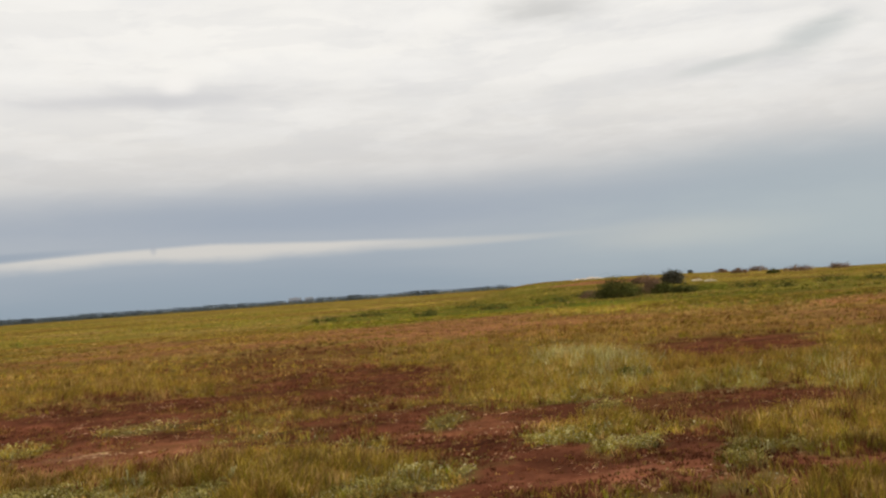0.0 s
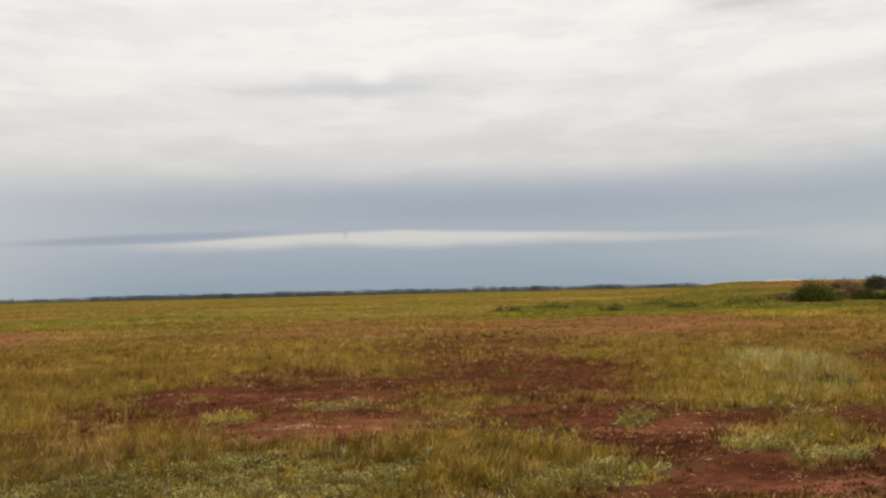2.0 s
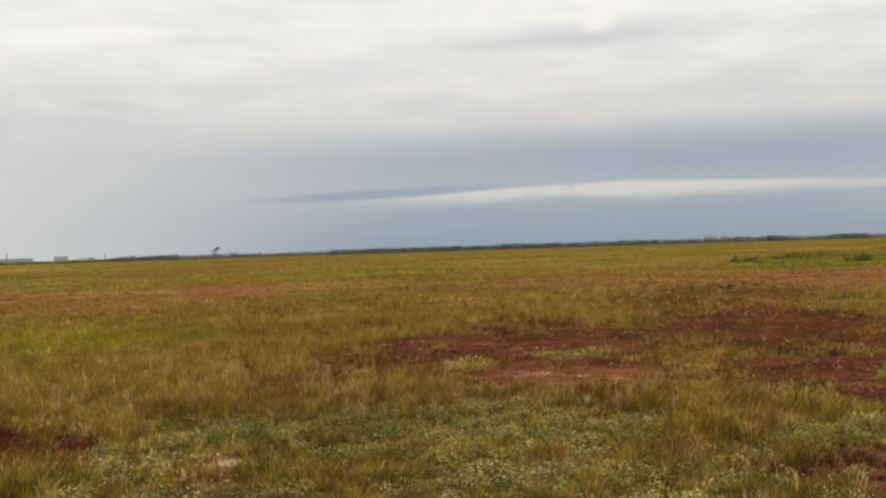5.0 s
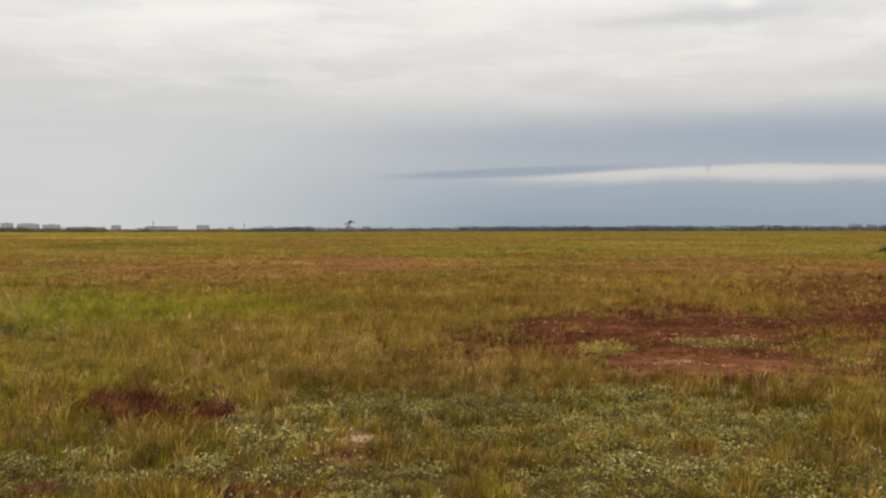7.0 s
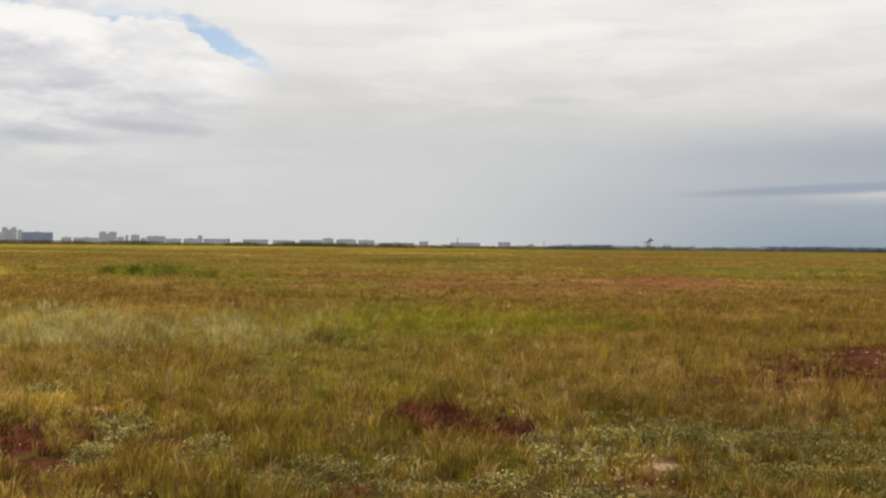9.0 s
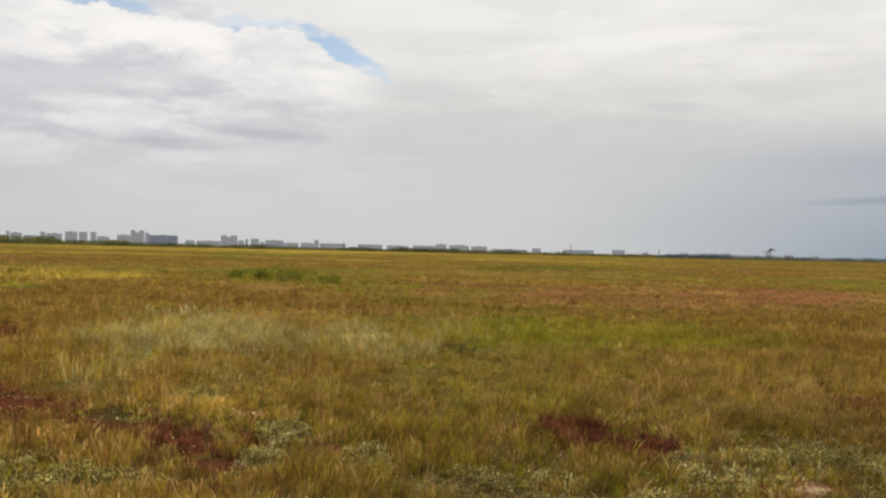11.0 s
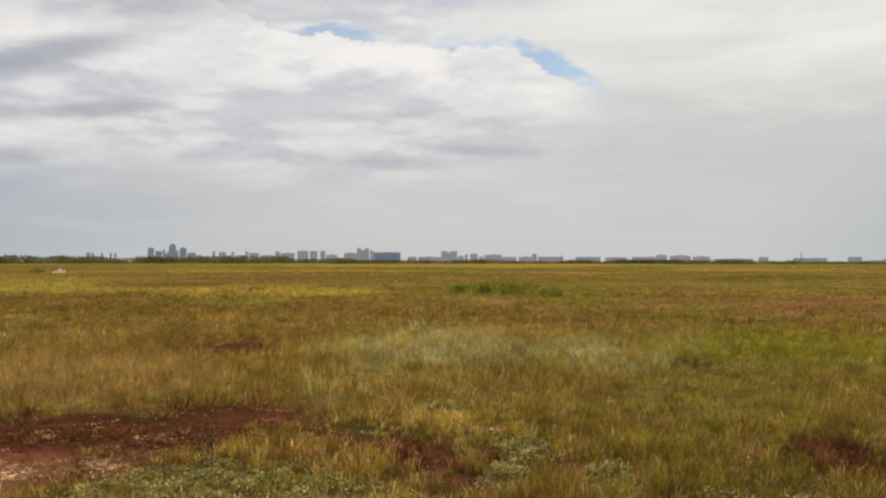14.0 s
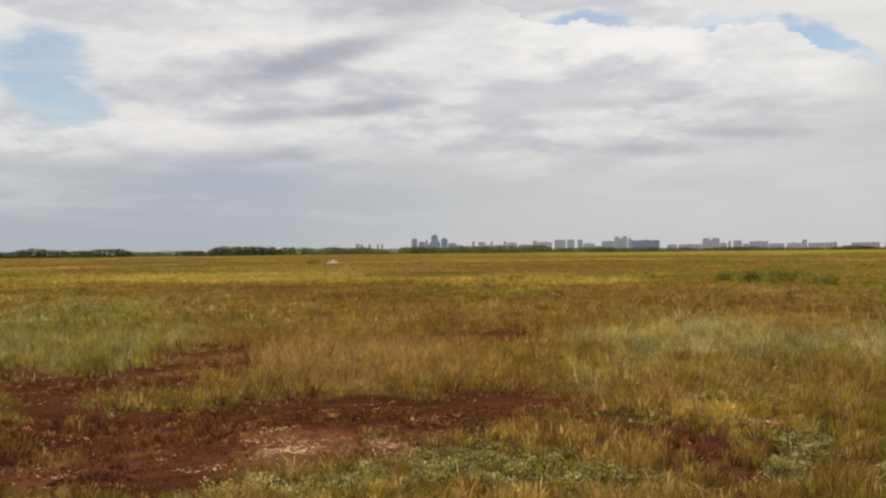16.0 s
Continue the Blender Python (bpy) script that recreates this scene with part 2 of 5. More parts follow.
def plant_material(name, a, b, c, patch=0.35, gloss=0.9, through_light=0.42, tufted=False):
    """Leaf or blade: three hues shuffled tuft by tuft or leaf by leaf, and in patches over the meadow."""
    mat, g = shader(name)
    geo = g.node("ShaderNodeNewGeometry")
    where = g.node("ShaderNodeTexCoord").outputs["Object"]
    rnd = geo.outputs["Random Per Island"]
    each = rnd
    if tufted:
        att = g.tree.nodes.new("ShaderNodeAttribute")
        att.attribute_name = "tone"
        each = att.outputs["Fac"]
    col = g.ramp(each, (0.0, a), (0.45, b), (0.85, c), (1.0, b))
    drift = g.noise(where, patch, 3.0, 0.6)
    col = g.mix(g.step(drift, 0.35, 0.65, 0.0, 0.55), col, g.mix(0.5, a, c))
    shade = g.math("MULTIPLY", rnd, 7.31)
    shade = g.step(g.math("FRACT", shade), 0.0, 1.0, 0.84, 1.13)
    if tufted:
        shade = g.math("MULTIPLY", shade, g.step(g.math("FRACT", g.math("MULTIPLY", each, 5.37)), 0.0, 1.0, 0.78, 1.22))
    tuft = g.step(g.noise(where, 3.4, 3.0, 0.6), 0.33, 0.67, 0.62, 1.40)
    tuft = g.math("MULTIPLY", tuft, g.step(g.noise(where, 13.0, 2.0, 0.6), 0.34, 0.66, 0.72, 1.26))
    tuft = g.math("MULTIPLY", tuft, g.step(g.noise(where, 0.06, 4.0, 0.65), 0.34, 0.66, 0.78, 1.28))
    shade = g.math("MULTIPLY", shade, g.math("MULTIPLY", tuft, g.step(g.noise(where, 0.55, 3.0, 0.6), 0.3, 0.7, 0.78, 1.2)))
    mulc = g.node("ShaderNodeCombineColor", {0: shade, 1: shade, 2: shade}).outputs[0]
    col = g.mix(1.0, col, mulc, "MULTIPLY")
    bsdf = g.node("ShaderNodeBsdfPrincipled", {"Base Color": col, "Roughness": gloss})
    bsdf.inputs["Specular IOR Level"].default_value = 0.0
    thin = g.node("ShaderNodeBsdfTranslucent", {"Color": col})
    both = g.node("ShaderNodeMixShader", {0: through_light, 1: bsdf.outputs[0], 2: thin.outputs[0]})
    finish(g, both.outputs[0])
    return mat


def plain_material(name, a, b, scale=0.4, rough=0.8, grain=6.0, bump=0.0):
    mat, g = shader(name)
    where = g.node("ShaderNodeTexCoord").outputs["Object"]
    col = g.mix(g.step(g.noise(where, scale, 4.0), 0.35, 0.65), a, b)
    fine = g.noise(where, grain, 5.0, 0.65)
    col = g.mix(g.step(fine, 0.3, 0.7, 0.0, 0.35), col, tuple(v * 0.6 for v in a))
    bsdf = g.node("ShaderNodeBsdfPrincipled", {"Base Color": col, "Roughness": rough})
    bsdf.inputs["Specular IOR Level"].default_value = 0.5 if rough < 0.6 else 0.0
    if bump:
        b = g.node("ShaderNodeBump", {"Height": fine, "Strength": bump})
        g.plug(bsdf.inputs["Normal"], b.outputs[0])
    finish(g, bsdf.outputs[0])
    return mat


def ground_material():
    mat, g = shader("meadow_ground")
    where = g.node("ShaderNodeTexCoord").outputs["Object"]
    att = g.tree.nodes.new("ShaderNodeAttribute")
    att.attribute_name = "cover"
    col = att.outputs["Color"]
    wide = g.noise(where, 0.05, 5.0, 0.6)
    mid = g.noise(where, 0.9, 5.0, 0.65)
    fine = g.noise(where, 14.0, 6.0, 0.7)
    crumb = g.noise(where, 55.0, 3.0, 0.6)
    col = g.mix(g.step(wide, 0.36, 0.62, 0.0, 0.75), col, g.mix(1.0, col, (0.62, 0.68, 0.55), "MULTIPLY"))
    col = g.mix(g.step(mid, 0.38, 0.62, 0.0, 0.85), col, g.mix(1.0, col, (1.5, 1.42, 1.4), "MULTIPLY"))
    col = g.mix(g.step(fine, 0.45, 0.7, 0.0, 0.6), col, g.mix(1.0, col, (0.45, 0.42, 0.42), "MULTIPLY"))
    col = g.mix(g.step(crumb, 0.62, 0.72, 0.0, 0.35), col, g.mix(0.35, col, (0.34, 0.24, 0.15)))
    crust = g.noise(where, 1.9, 6.0, 0.68, 0.4)
    col = g.mix(g.step(crust, 0.52, 0.68, 0.0, 0.6), col, g.mix(1.0, col, (1.7, 1.8, 1.85), "MULTIPLY"))
    bsdf = g.node("ShaderNodeBsdfPrincipled", {"Base Color": col, "Roughness": 0.95})
    bsdf.inputs["Specular IOR Level"].default_value = 0.0
    high = g.math("ADD", g.math("MULTIPLY", fine, 0.7), g.math("MULTIPLY", crumb, 0.3))
    bump = g.node("ShaderNodeBump", {"Height": high, "Strength": 0.6, "Distance": 0.03})
    g.plug(bsdf.inputs["Normal"], bump.outputs[0])
    finish(g, bsdf.outputs[0])
    return mat


M_GROUND = ground_material()
M_OLIVE = plant_material("olive_blade", (0.335, 0.224, 0.030), (0.40, 0.272, 0.050), (0.25, 0.186, 0.022), tufted=True)
M_DRY = plant_material("dry_blade", (0.43, 0.27, 0.085), (0.35, 0.20, 0.055), (0.50, 0.345, 0.13), tufted=True)
M_RUSSET = plant_material("russet_blade", (0.26, 0.122, 0.030), (0.30, 0.162, 0.042), (0.20, 0.108, 0.026), tufted=True)
M_GREEN = plant_material("green_blade", (0.285, 0.265, 0.022), (0.345, 0.305, 0.033), (0.21, 0.21, 0.018), tufted=True)
M_DEEP = plant_material("deep_green_blade", (0.115, 0.115, 0.016), (0.155, 0.14, 0.024), (0.085, 0.09, 0.012), tufted=True)
M_SILVER = plant_material("silver_blade", (0.46, 0.41, 0.185), (0.35, 0.325, 0.125), (0.54, 0.48, 0.25), tufted=True)
M_YELLOW = plant_material("yellow_blade", (0.52, 0.40, 0.055), (0.45, 0.345, 0.05), (0.56, 0.42, 0.10), tufted=True)
M_MAROON = plant_material("maroon_sprig", (0.155, 0.050, 0.024), (0.21, 0.082, 0.038), (0.105, 0.037, 0.02), 0.8, 0.9, 0.1, tufted=True)
M_FORB = plant_material("forb_leaf", (0.18, 0.155, 0.035), (0.29, 0.24, 0.064), (0.41, 0.34, 0.11), 1.2, 0.6, 0.2)
M_FORB_PALE = plant_material("silvery_forb_leaf", (0.46, 0.40, 0.22), (0.55, 0.48, 0.29), (0.39, 0.335, 0.165), 1.2, 0.6, 0.1)
M_STRAW = plant_material("straw_flake", (0.50, 0.30, 0.155), (0.36, 0.20, 0.10), (0.62, 0.42, 0.24), 1.0, 0.8, 0.0)
M_BUSH = plant_material("bush_leaf", (0.085, 0.09, 0.022), (0.12, 0.115, 0.032), (0.06, 0.068, 0.02), 0.5)
M_BUSH_GREY = plant_material("greyish_bush_leaf", (0.10, 0.095, 0.065), (0.13, 0.12, 0.075), (0.08, 0.07, 0.055), 0.5)
M_BUSH_RED = plant_material("reddish_bush_leaf", (0.21, 0.12, 0.075), (0.25, 0.16, 0.10), (0.16, 0.10, 0.06), 0.5)
M_WEED = plant_material("weed_leaf", (0.19, 0.195, 0.026), (0.25, 0.24, 0.04), (0.135, 0.145, 0.02), 0.7)
M_WOOD_NEAR = plant_material("woodland_leaf", (0.085, 0.085, 0.034), (0.11, 0.107, 0.04), (0.065, 0.07, 0.03), 0.02, 0.8, 0.1)
# leaf green shifted to pale blue: the haze of distance is in this colour
M_WOOD_HAZED = plant_material("hazed_woodland_leaf", (0.095, 0.115, 0.125), (0.115, 0.135, 0.14), (0.08, 0.098, 0.108), 0.01, 0.8, 0.1)
M_WOOD_TOWN = plant_material("town_belt_leaf", (0.15, 0.16, 0.055), (0.19, 0.19, 0.07), (0.11, 0.12, 0.045), 0.02, 0.8, 0.15)
M_STEM = plain_material("woody_stem", (0.14, 0.095, 0.06), (0.20, 0.14, 0.09), 6.0, 0.85, 30.0)
M_STALK = plain_material("dry_stalk", (0.20, 0.11, 0.05), (0.14, 0.075, 0.04), 8.0, 0.85, 40.0)
M_CHALK = plain_material("pale_rubble", (0.74, 0.65, 0.54), (0.60, 0.50, 0.40), 1.5, 0.9, 9.0, 0.4)
M_PALE_SOIL = plain_material("pale_soil", (0.42, 0.29, 0.165), (0.52, 0.385, 0.24), 9.0, 0.95, 60.0)
# town facades, roofs and panes: blue-grey distance haze mixed into the base colours
M_HAZE_BLUE = plain_material("hazed_blue_facade", (0.20, 0.265, 0.36), (0.24, 0.31, 0.41), 0.02, 0.5, 0.2)
M_CONCRETE = plain_material("hazed_concrete_facade", (0.36, 0.385, 0.44), (0.41, 0.43, 0.48), 0.02, 0.8, 0.2)
M_LIGHT = plain_material("hazed_panel_facade", (0.37, 0.39, 0.43), (0.44, 0.45, 0.485), 0.02, 0.8, 0.2)
M_NAVY = plain_material("hazed_dark_blue_facade", (0.15, 0.19, 0.31), (0.19, 0.23, 0.35), 0.02, 0.5, 0.2)
M_ROOF = plain_material("hazed_grey_roof", (0.26, 0.285, 0.33), (0.30, 0.325, 0.37), 0.03, 0.85, 0.3)
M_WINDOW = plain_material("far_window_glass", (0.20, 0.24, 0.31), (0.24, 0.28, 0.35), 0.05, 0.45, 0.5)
M_STEEL = plain_material("painted_steel", (0.10, 0.105, 0.125), (0.14, 0.145, 0.165), 0.2, 0.6, 2.0)
M_WHITE = plain_material("white_cladding", (0.72, 0.72, 0.72), (0.66, 0.66, 0.67), 0.1, 0.7, 1.0)


# ---------------------------------------------------------------- the lie of the land
TABLE = np.random.RandomState(11).permutation(512)
LEVEL = np.random.RandomState(12).rand(512)


def value_noise(x, y):
    xi, yi = np.floor(x).astype(int), np.floor(y).astype(int)
    u, v = x - xi, y - yi
    u, v = u * u * (3 - 2 * u), v * v * (3 - 2 * v)

    def at(i, j):
        return LEVEL[TABLE[(TABLE[i & 511] + j) & 511]]
    a, b, c, d = at(xi, yi), at(xi + 1, yi), at(xi, yi + 1), at(xi + 1, yi + 1)
    return (a + (b - a) * u) + ((c + (d - c) * u) - (a + (b - a) * u)) * v - 0.5


def fbm(x, y, octaves=4):
    total, amp = 0.0, 1.0
    for k in range(octaves):
        total = total + amp * value_noise(x * 2.0 ** k + 17.3 * k, y * 2.0 ** k - 9.1 * k)
        amp *= 0.55
    return total


def smooth(v, lo, hi):
    t = np.clip((v - lo) / (hi - lo), 0, 1)
    return t * t * (3 - 2 * t)


def polar(az, r):
    a = np.radians(az)
    return -np.sin(a) * r, np.cos(a) * r


# kinds of cover: olive, tan, nutbrown, green, white-tufted, blue-green, yellow, far, red, pink, leafy, straw, maroon herbs, quarry-red soil, deep green
KINDS = "OTNGWBYFRPLSMQD"
SOIL = np.array([(0.135, 0.098, 0.022), (0.26, 0.165, 0.05), (0.175, 0.10, 0.026), (0.12, 0.125, 0.02),
                 (0.24, 0.20, 0.06), (0.19, 0.165, 0.04), (0.35, 0.25, 0.05), (0.205, 0.152, 0.03),
                 (0.105, 0.037, 0.020), (0.23, 0.098, 0.045), (0.135, 0.105, 0.032), (0.25, 0.135, 0.075), (0.10, 0.030, 0.018), (0.175, 0.066, 0.034), (0.095, 0.085, 0.016)])
PATCHES = []


def patch(kind, az0, az1, r0, r1, strength=1.0, ragged=1.0):
    """A stand of one kind of cover between two azimuths (degrees) and two distances (metres)."""
    l0, l1 = math.log(r0), math.log(r1)
    PATCHES.append((KINDS.index(kind), (az0 + az1) / 2, abs(az1 - az0) / 2, (l0 + l1) / 2, (l1 - l0) / 2, 0.0, strength, ragged))


def stand(kind, az, r, half_az, half_depth, slant=0.0, strength=1.0, ragged=1.0):
    """A stand about one spot: half width in degrees, half depth and slant as shares of its distance."""
    grow = 1.15 if kind in "RMQ" else 1.0
    PATCHES.append((KINDS.index(kind), az, half_az * grow, math.log(r), half_depth * grow, slant, strength, ragged))


# far stretches
patch("G", -45, -8, 50, 120, 0.6)
patch("G", -25, -9, 48, 84, 0.8)
patch("G", 5, 22, 62, 85, 0.35)
patch("G", 27, 36, 83, 118, 0.9)
patch("Y", 69.5, 97, 52, 88, 0.95)
patch("Y", 70, 78, 88, 160, 0.5)
patch("Y", 56, 67.5, 42, 68, 1.0)
patch("Y", 36, 60, 380, 680, 0.9)
patch("N", 36, 72, 85, 150, 0.6)
patch("S", 20.6, 22, 118, 136, 0.8)
patch("N", 40, 95, 24.5, 41, 0.9)
patch("N", 62, 92, 200, 420, 0.5)
patch("P", 12, 25, 38, 52, 0.75)
patch("P", -26, 6, 30, 49, 0.85)
patch("P", -45, -18, 26, 40, 0.6)
patch("P", 15, 37, 32, 54, 0.7)
patch("P", 27, 37, 36, 46, 0.6)
patch("N", -8, 27, 18, 33, 0.85)
patch("N", -30, -3, 17, 30, 0.6)
# drifts of one grass or another, as the wind sowed them
DRIFT = random.Random(21)
for _ in range(260):
    far_r = math.exp(DRIFT.uniform(math.log(46), math.log(420)))
    stand(DRIFT.choice("YTNGOFNGTPN"), DRIFT.uniform(-50, 100), far_r, DRIFT.uniform(0.7, 5.0), DRIFT.uniform(0.012, 0.07), DRIFT.uniform(-0.01, 0.01), DRIFT.uniform(0.5, 0.95))
for _ in range(90):
    mid_r = math.exp(DRIFT.uniform(math.log(17), math.log(46)))
    stand(DRIFT.choice("NTONTG"), DRIFT.uniform(-50, 100), mid_r, DRIFT.uniform(1.2, 5.0), DRIFT.uniform(0.025, 0.08), DRIFT.uniform(-0.01, 0.01), DRIFT.uniform(0.35, 0.7))
stand("Y", 61.0, 50, 6.0, 0.09, 0.0, 1.0)
stand("Y", 76.0, 70, 7.0, 0.17, 0.004, 0.9)
stand("O", -16.0, 74, 3.0, 0.03, 0.0, 0.8)
stand("O", -26.0, 96, 4.0, 0.05, 0.0, 0.8)
# middle distance
patch("G", 22, 39, 16.5, 24, 0.95)
patch("G", 45.5, 50, 43, 74, 0.9)
patch("G", 39, 46, 36, 52, 0.6)
patch("N", -44, -13, 8, 24, 0.55)
patch("R", -34, -15, 4.7, 7.2, 0.85)
patch("L", -13, 8, 4.8, 6.6, 0.8)
patch("L", 4, 40, 4.8, 5.8, 0.9)
patch("G", 21, 46, 5.5, 15, 0.32)
patch("N", 52, 94, 6.5, 28, 0.85)
patch("T", 4, 30, 8.5, 17, 0.32)
patch("W", 37, 57.5, 13.4, 20.5, 0.75)
patch("B", 77, 98, 13.5, 36, 0.9)
patch("T", 66, 76.5, 12.2, 17, 0.95)
patch("T", 74, 79, 12, 22, 0.5)
patch("N", 73, 79, 15, 22, 0.6)
patch("W", -29, -24, 14.5, 20, 0.95)
patch("O", -24, -8, 12.5, 15, 0.7)
patch("B", -42, -30, 12, 17, 0.6)
# middle ground, red openings
stand("R", 2.1, 14.10, 9.3, 0.144, -0.006, 1.00, 0.6)
stand("R", 0.6, 15.67, 6.0, 0.126, -0.002, 1.00, 0.6)
stand("Q", 0.0, 11.23, 4.1, 0.087, -0.001, 0.90, 0.7)
stand("R", -1.3, 9.82, 1.4, 0.036, 0.011, 0.95, 0.7)
stand("R", 1.9, 9.14, 1.6, 0.020, 0.005, 0.60, 1.0)
stand("R", -11.5, 17.85, 4.8, 0.175, 0.003, 0.95, 0.9)
stand("R", -8.0, 26.16, 3.5, 0.191, -0.003, 0.60, 1.0)
stand("R", -14.5, 19.61, 1.6, 0.057, -0.006, 0.90, 0.8)
stand("N", -7.0, 14.61, 2.1, 0.107, 0.013, 0.70, 1.0)
stand("R", -17.5, 12.08, 8.2, 0.107, -0.003, 1.00, 0.7)
stand("Q", -19.0, 10.80, 3.9, 0.069, -0.004, 0.85, 0.8)
stand("R", -18.9, 9.56, 3.9, 0.088, -0.004, 1.00, 0.6)
stand("R", -23.7, 8.51, 5.7, 0.111, -0.005, 1.00, 0.6)
stand("R", -22.6, 7.60, 6.9, 0.052, -0.006, 1.00, 0.6)
stand("R", -29.0, 8.42, 9.0, 0.086, 0.003, 1.00, 0.6)
stand("R", -32.9, 11.77, 4.7, 0.111, 0.001, 0.90, 0.8)
stand("R", -35.3, 12.77, 2.2, 0.076, -0.009, 1.00, 0.6)
stand("R", -29.4, 9.48, 2.1, 0.036, -0.003, 1.00, 0.6)
stand("R", -32.9, 22.15, 3.4, 0.076, -0.003, 0.95, 0.8)
stand("N", -31.1, 20.79, 6.0, 0.179, -0.004, 0.50, 1.0)
# grass islands between them
stand("O", -13.1, 8.62, 4.2, 0.090, -0.006, 0.95, 0.6)
stand("L", -15.3, 7.84, 3.7, 0.059, -0.012, 0.95, 0.6)
stand("O", -26.3, 10.60, 2.8, 0.111, -0.011, 0.90, 0.8)
stand("L", -12.8, 10.18, 2.1, 0.037, -0.004, 0.95, 0.6)
stand("L", -17.8, 12.05, 1.1, 0.047, -0.005, 1.00, 0.5)
stand("L", -24.1, 13.48, 1.6, 0.032, -0.005, 0.80, 0.8)
stand("L", -26.6, 12.51, 1.1, 0.034, -0.006, 0.90, 0.7)
stand("L", -25.0, 9.72, 2.1, 0.053, -0.010, 0.95, 0.7)
stand("L", -27.8, 9.01, 1.5, 0.036, -0.007, 0.95, 0.6)
stand("L", 4.9, 12.47, 1.7, 0.036, -0.005, 0.8, 0.8)
stand("L", -0.9, 13.57, 2.6, 0.030, -0.001, 0.75, 0.9)
stand("L", 6.0, 8.32, 7.1, 0.106, 0.001, 0.85, 0.9)
stand("L", 15.2, 8.16, 3.0, 0.063, 0.002, 0.85, 0.9)
stand("W", -24.6, 19.83, 2.4, 0.155, 0.010, 0.90, 0.7)
stand("O", -22.8, 17.22, 3.6, 0.184, 0.008, 0.80, 0.8)
stand("L", -24.8, 9.73, 1.7, 0.058, -0.003, 0.95, 0.6)
stand("L", -28.0, 8.95, 1.6, 0.031, 0.000, 0.95, 0.6)
stand("L", -30.5, 9.89, 1.0, 0.024, -0.007, 0.85, 0.7)
stand("L", -34.5, 7.99, 1.4, 0.032, 0.000, 0.95, 0.6)
stand("L", -35.6, 8.77, 2.3, 0.026, 0.000, 0.85, 0.7)
stand("O", -35.4, 10.07, 2.3, 0.109, -0.006, 0.85, 0.8)
stand("S", -27.6, 7.78, 2.1, 0.037, -0.002, 0.14, 0.8)
stand("S", 2.2, 11.49, 1.3, 0.019, 0.003, 0.50, 0.7)
# around the pale crust
stand("L", 20.7, 7.85, 4.5, 0.127, -0.011, 0.60, 1.0)
stand("L", 30.3, 6.53, 3.2, 0.047, -0.001, 0.90, 0.8)
stand("L", 19.0, 6.14, 6.0, 0.050, 0.001, 0.85, 0.8)
stand("L", 5.8, 8.44, 8.3, 0.090, 0.000, 0.55, 1.0)
stand("L", 5.6, 6.96, 7.1, 0.079, -0.003, 0.65, 1.0)
stand("Q", 18.6, 6.75, 1.6, 0.051, -0.003, 0.50, 1.0)
stand("M", 31.1, 8.78, 2.5, 0.061, 0.002, 1.00, 0.7)
stand("M", 26.8, 8.25, 1.1, 0.047, 0.018, 1.00, 0.7)
stand("M", 29.3, 8.45, 2.2, 0.045, 0.008, 0.9, 0.7)
stand("M", 35.3, 6.43, 0.6, 0.037, -0.004, 0.90, 0.7)
stand("R", 22.8, 5.90, 3.4, 0.029, 0.003, 0.80, 0.8)
stand("S", 18.7, 7.33, 1.0, 0.032, 0.001, 1.00, 0.4)
stand("M", 49.6, 8.60, 0.7, 0.023, 0.009, 0.90, 0.6)
stand("Q", 45.9, 7.96, 1.5, 0.027, 0.008, 0.85, 0.7)
stand("S", 49.7, 9.87, 1.0, 0.018, 0.0, 0.8, 0.6)
stand("L", 47.7, 8.76, 1.3, 0.048, 0.004, 0.75, 0.8)
stand("L", 43.3, 7.36, 1.9, 0.068, 0.003, 0.85, 0.8)
stand("L", 35.9, 6.71, 5.5, 0.051, -0.000, 0.85, 0.8)
stand("R", 35.5, 6.38, 0.8, 0.024, 0.000, 0.80, 0.7)
stand("R", 52.6, 6.80, 1.0, 0.036, 0.021, 0.80, 0.7)
stand("L", 16.8, 8.16, 8.8, 0.088, -0.006, 0.65, 0.9)
stand("R", 8.9, 15.24, 1.0, 0.071, -0.009, 1.00, 0.6)
# red track by the town side
stand("T", 68.6, 14.20, 4.4, 0.145, -0.001, 0.95, 0.8)
stand("N", 62.5, 11.45, 1.3, 0.094, 0.057, 0.80, 0.8)
stand("R", 68.1, 9.81, 5.2, 0.084, -0.000, 1.00, 0.6)
stand("R", 64.5, 10.75, 2.8, 0.063, 0.004, 1.00, 0.7)
stand("R", 61.5, 10.11, 1.0, 0.023, 0.010, 1.00, 0.7)
stand("R", 58.0, 9.26, 2.4, 0.031, 0.014, 0.95, 0.7)
stand("M", 53.7, 8.58, 1.6, 0.055, 0.012, 1.00, 0.6)
stand("R", 52.0, 7.61, 1.3, 0.023, 0.008, 0.90, 0.7)
stand("Q", 71.7, 8.33, 1.8, 0.056, -0.004, 0.50, 0.7)
stand("R", 64.8, 17.93, 2.3, 0.083, -0.020, 0.90, 0.8)
stand("N", 59.9, 8.38, 4.1, 0.088, 0.011, 0.85, 0.8)
stand("L", 52.7, 10.89, 1.7, 0.059, -0.004, 0.80, 0.8)
stand("L", 56.2, 9.46, 1.1, 0.022, 0.011, 0.80, 0.8)
stand("L", 64.9, 7.53, 5.5, 0.065, 0.004, 0.90, 0.8)
stand("W", 58.2, 12.18, 1.4, 0.070, -0.006, 0.60, 0.8)
stand("W", 52.7, 18.73, 4.0, 0.224, 0.005, 0.70, 0.9)
stand("S", 70.3, 8.63, 2.5, 0.024, -0.011, 0.12, 0.8)
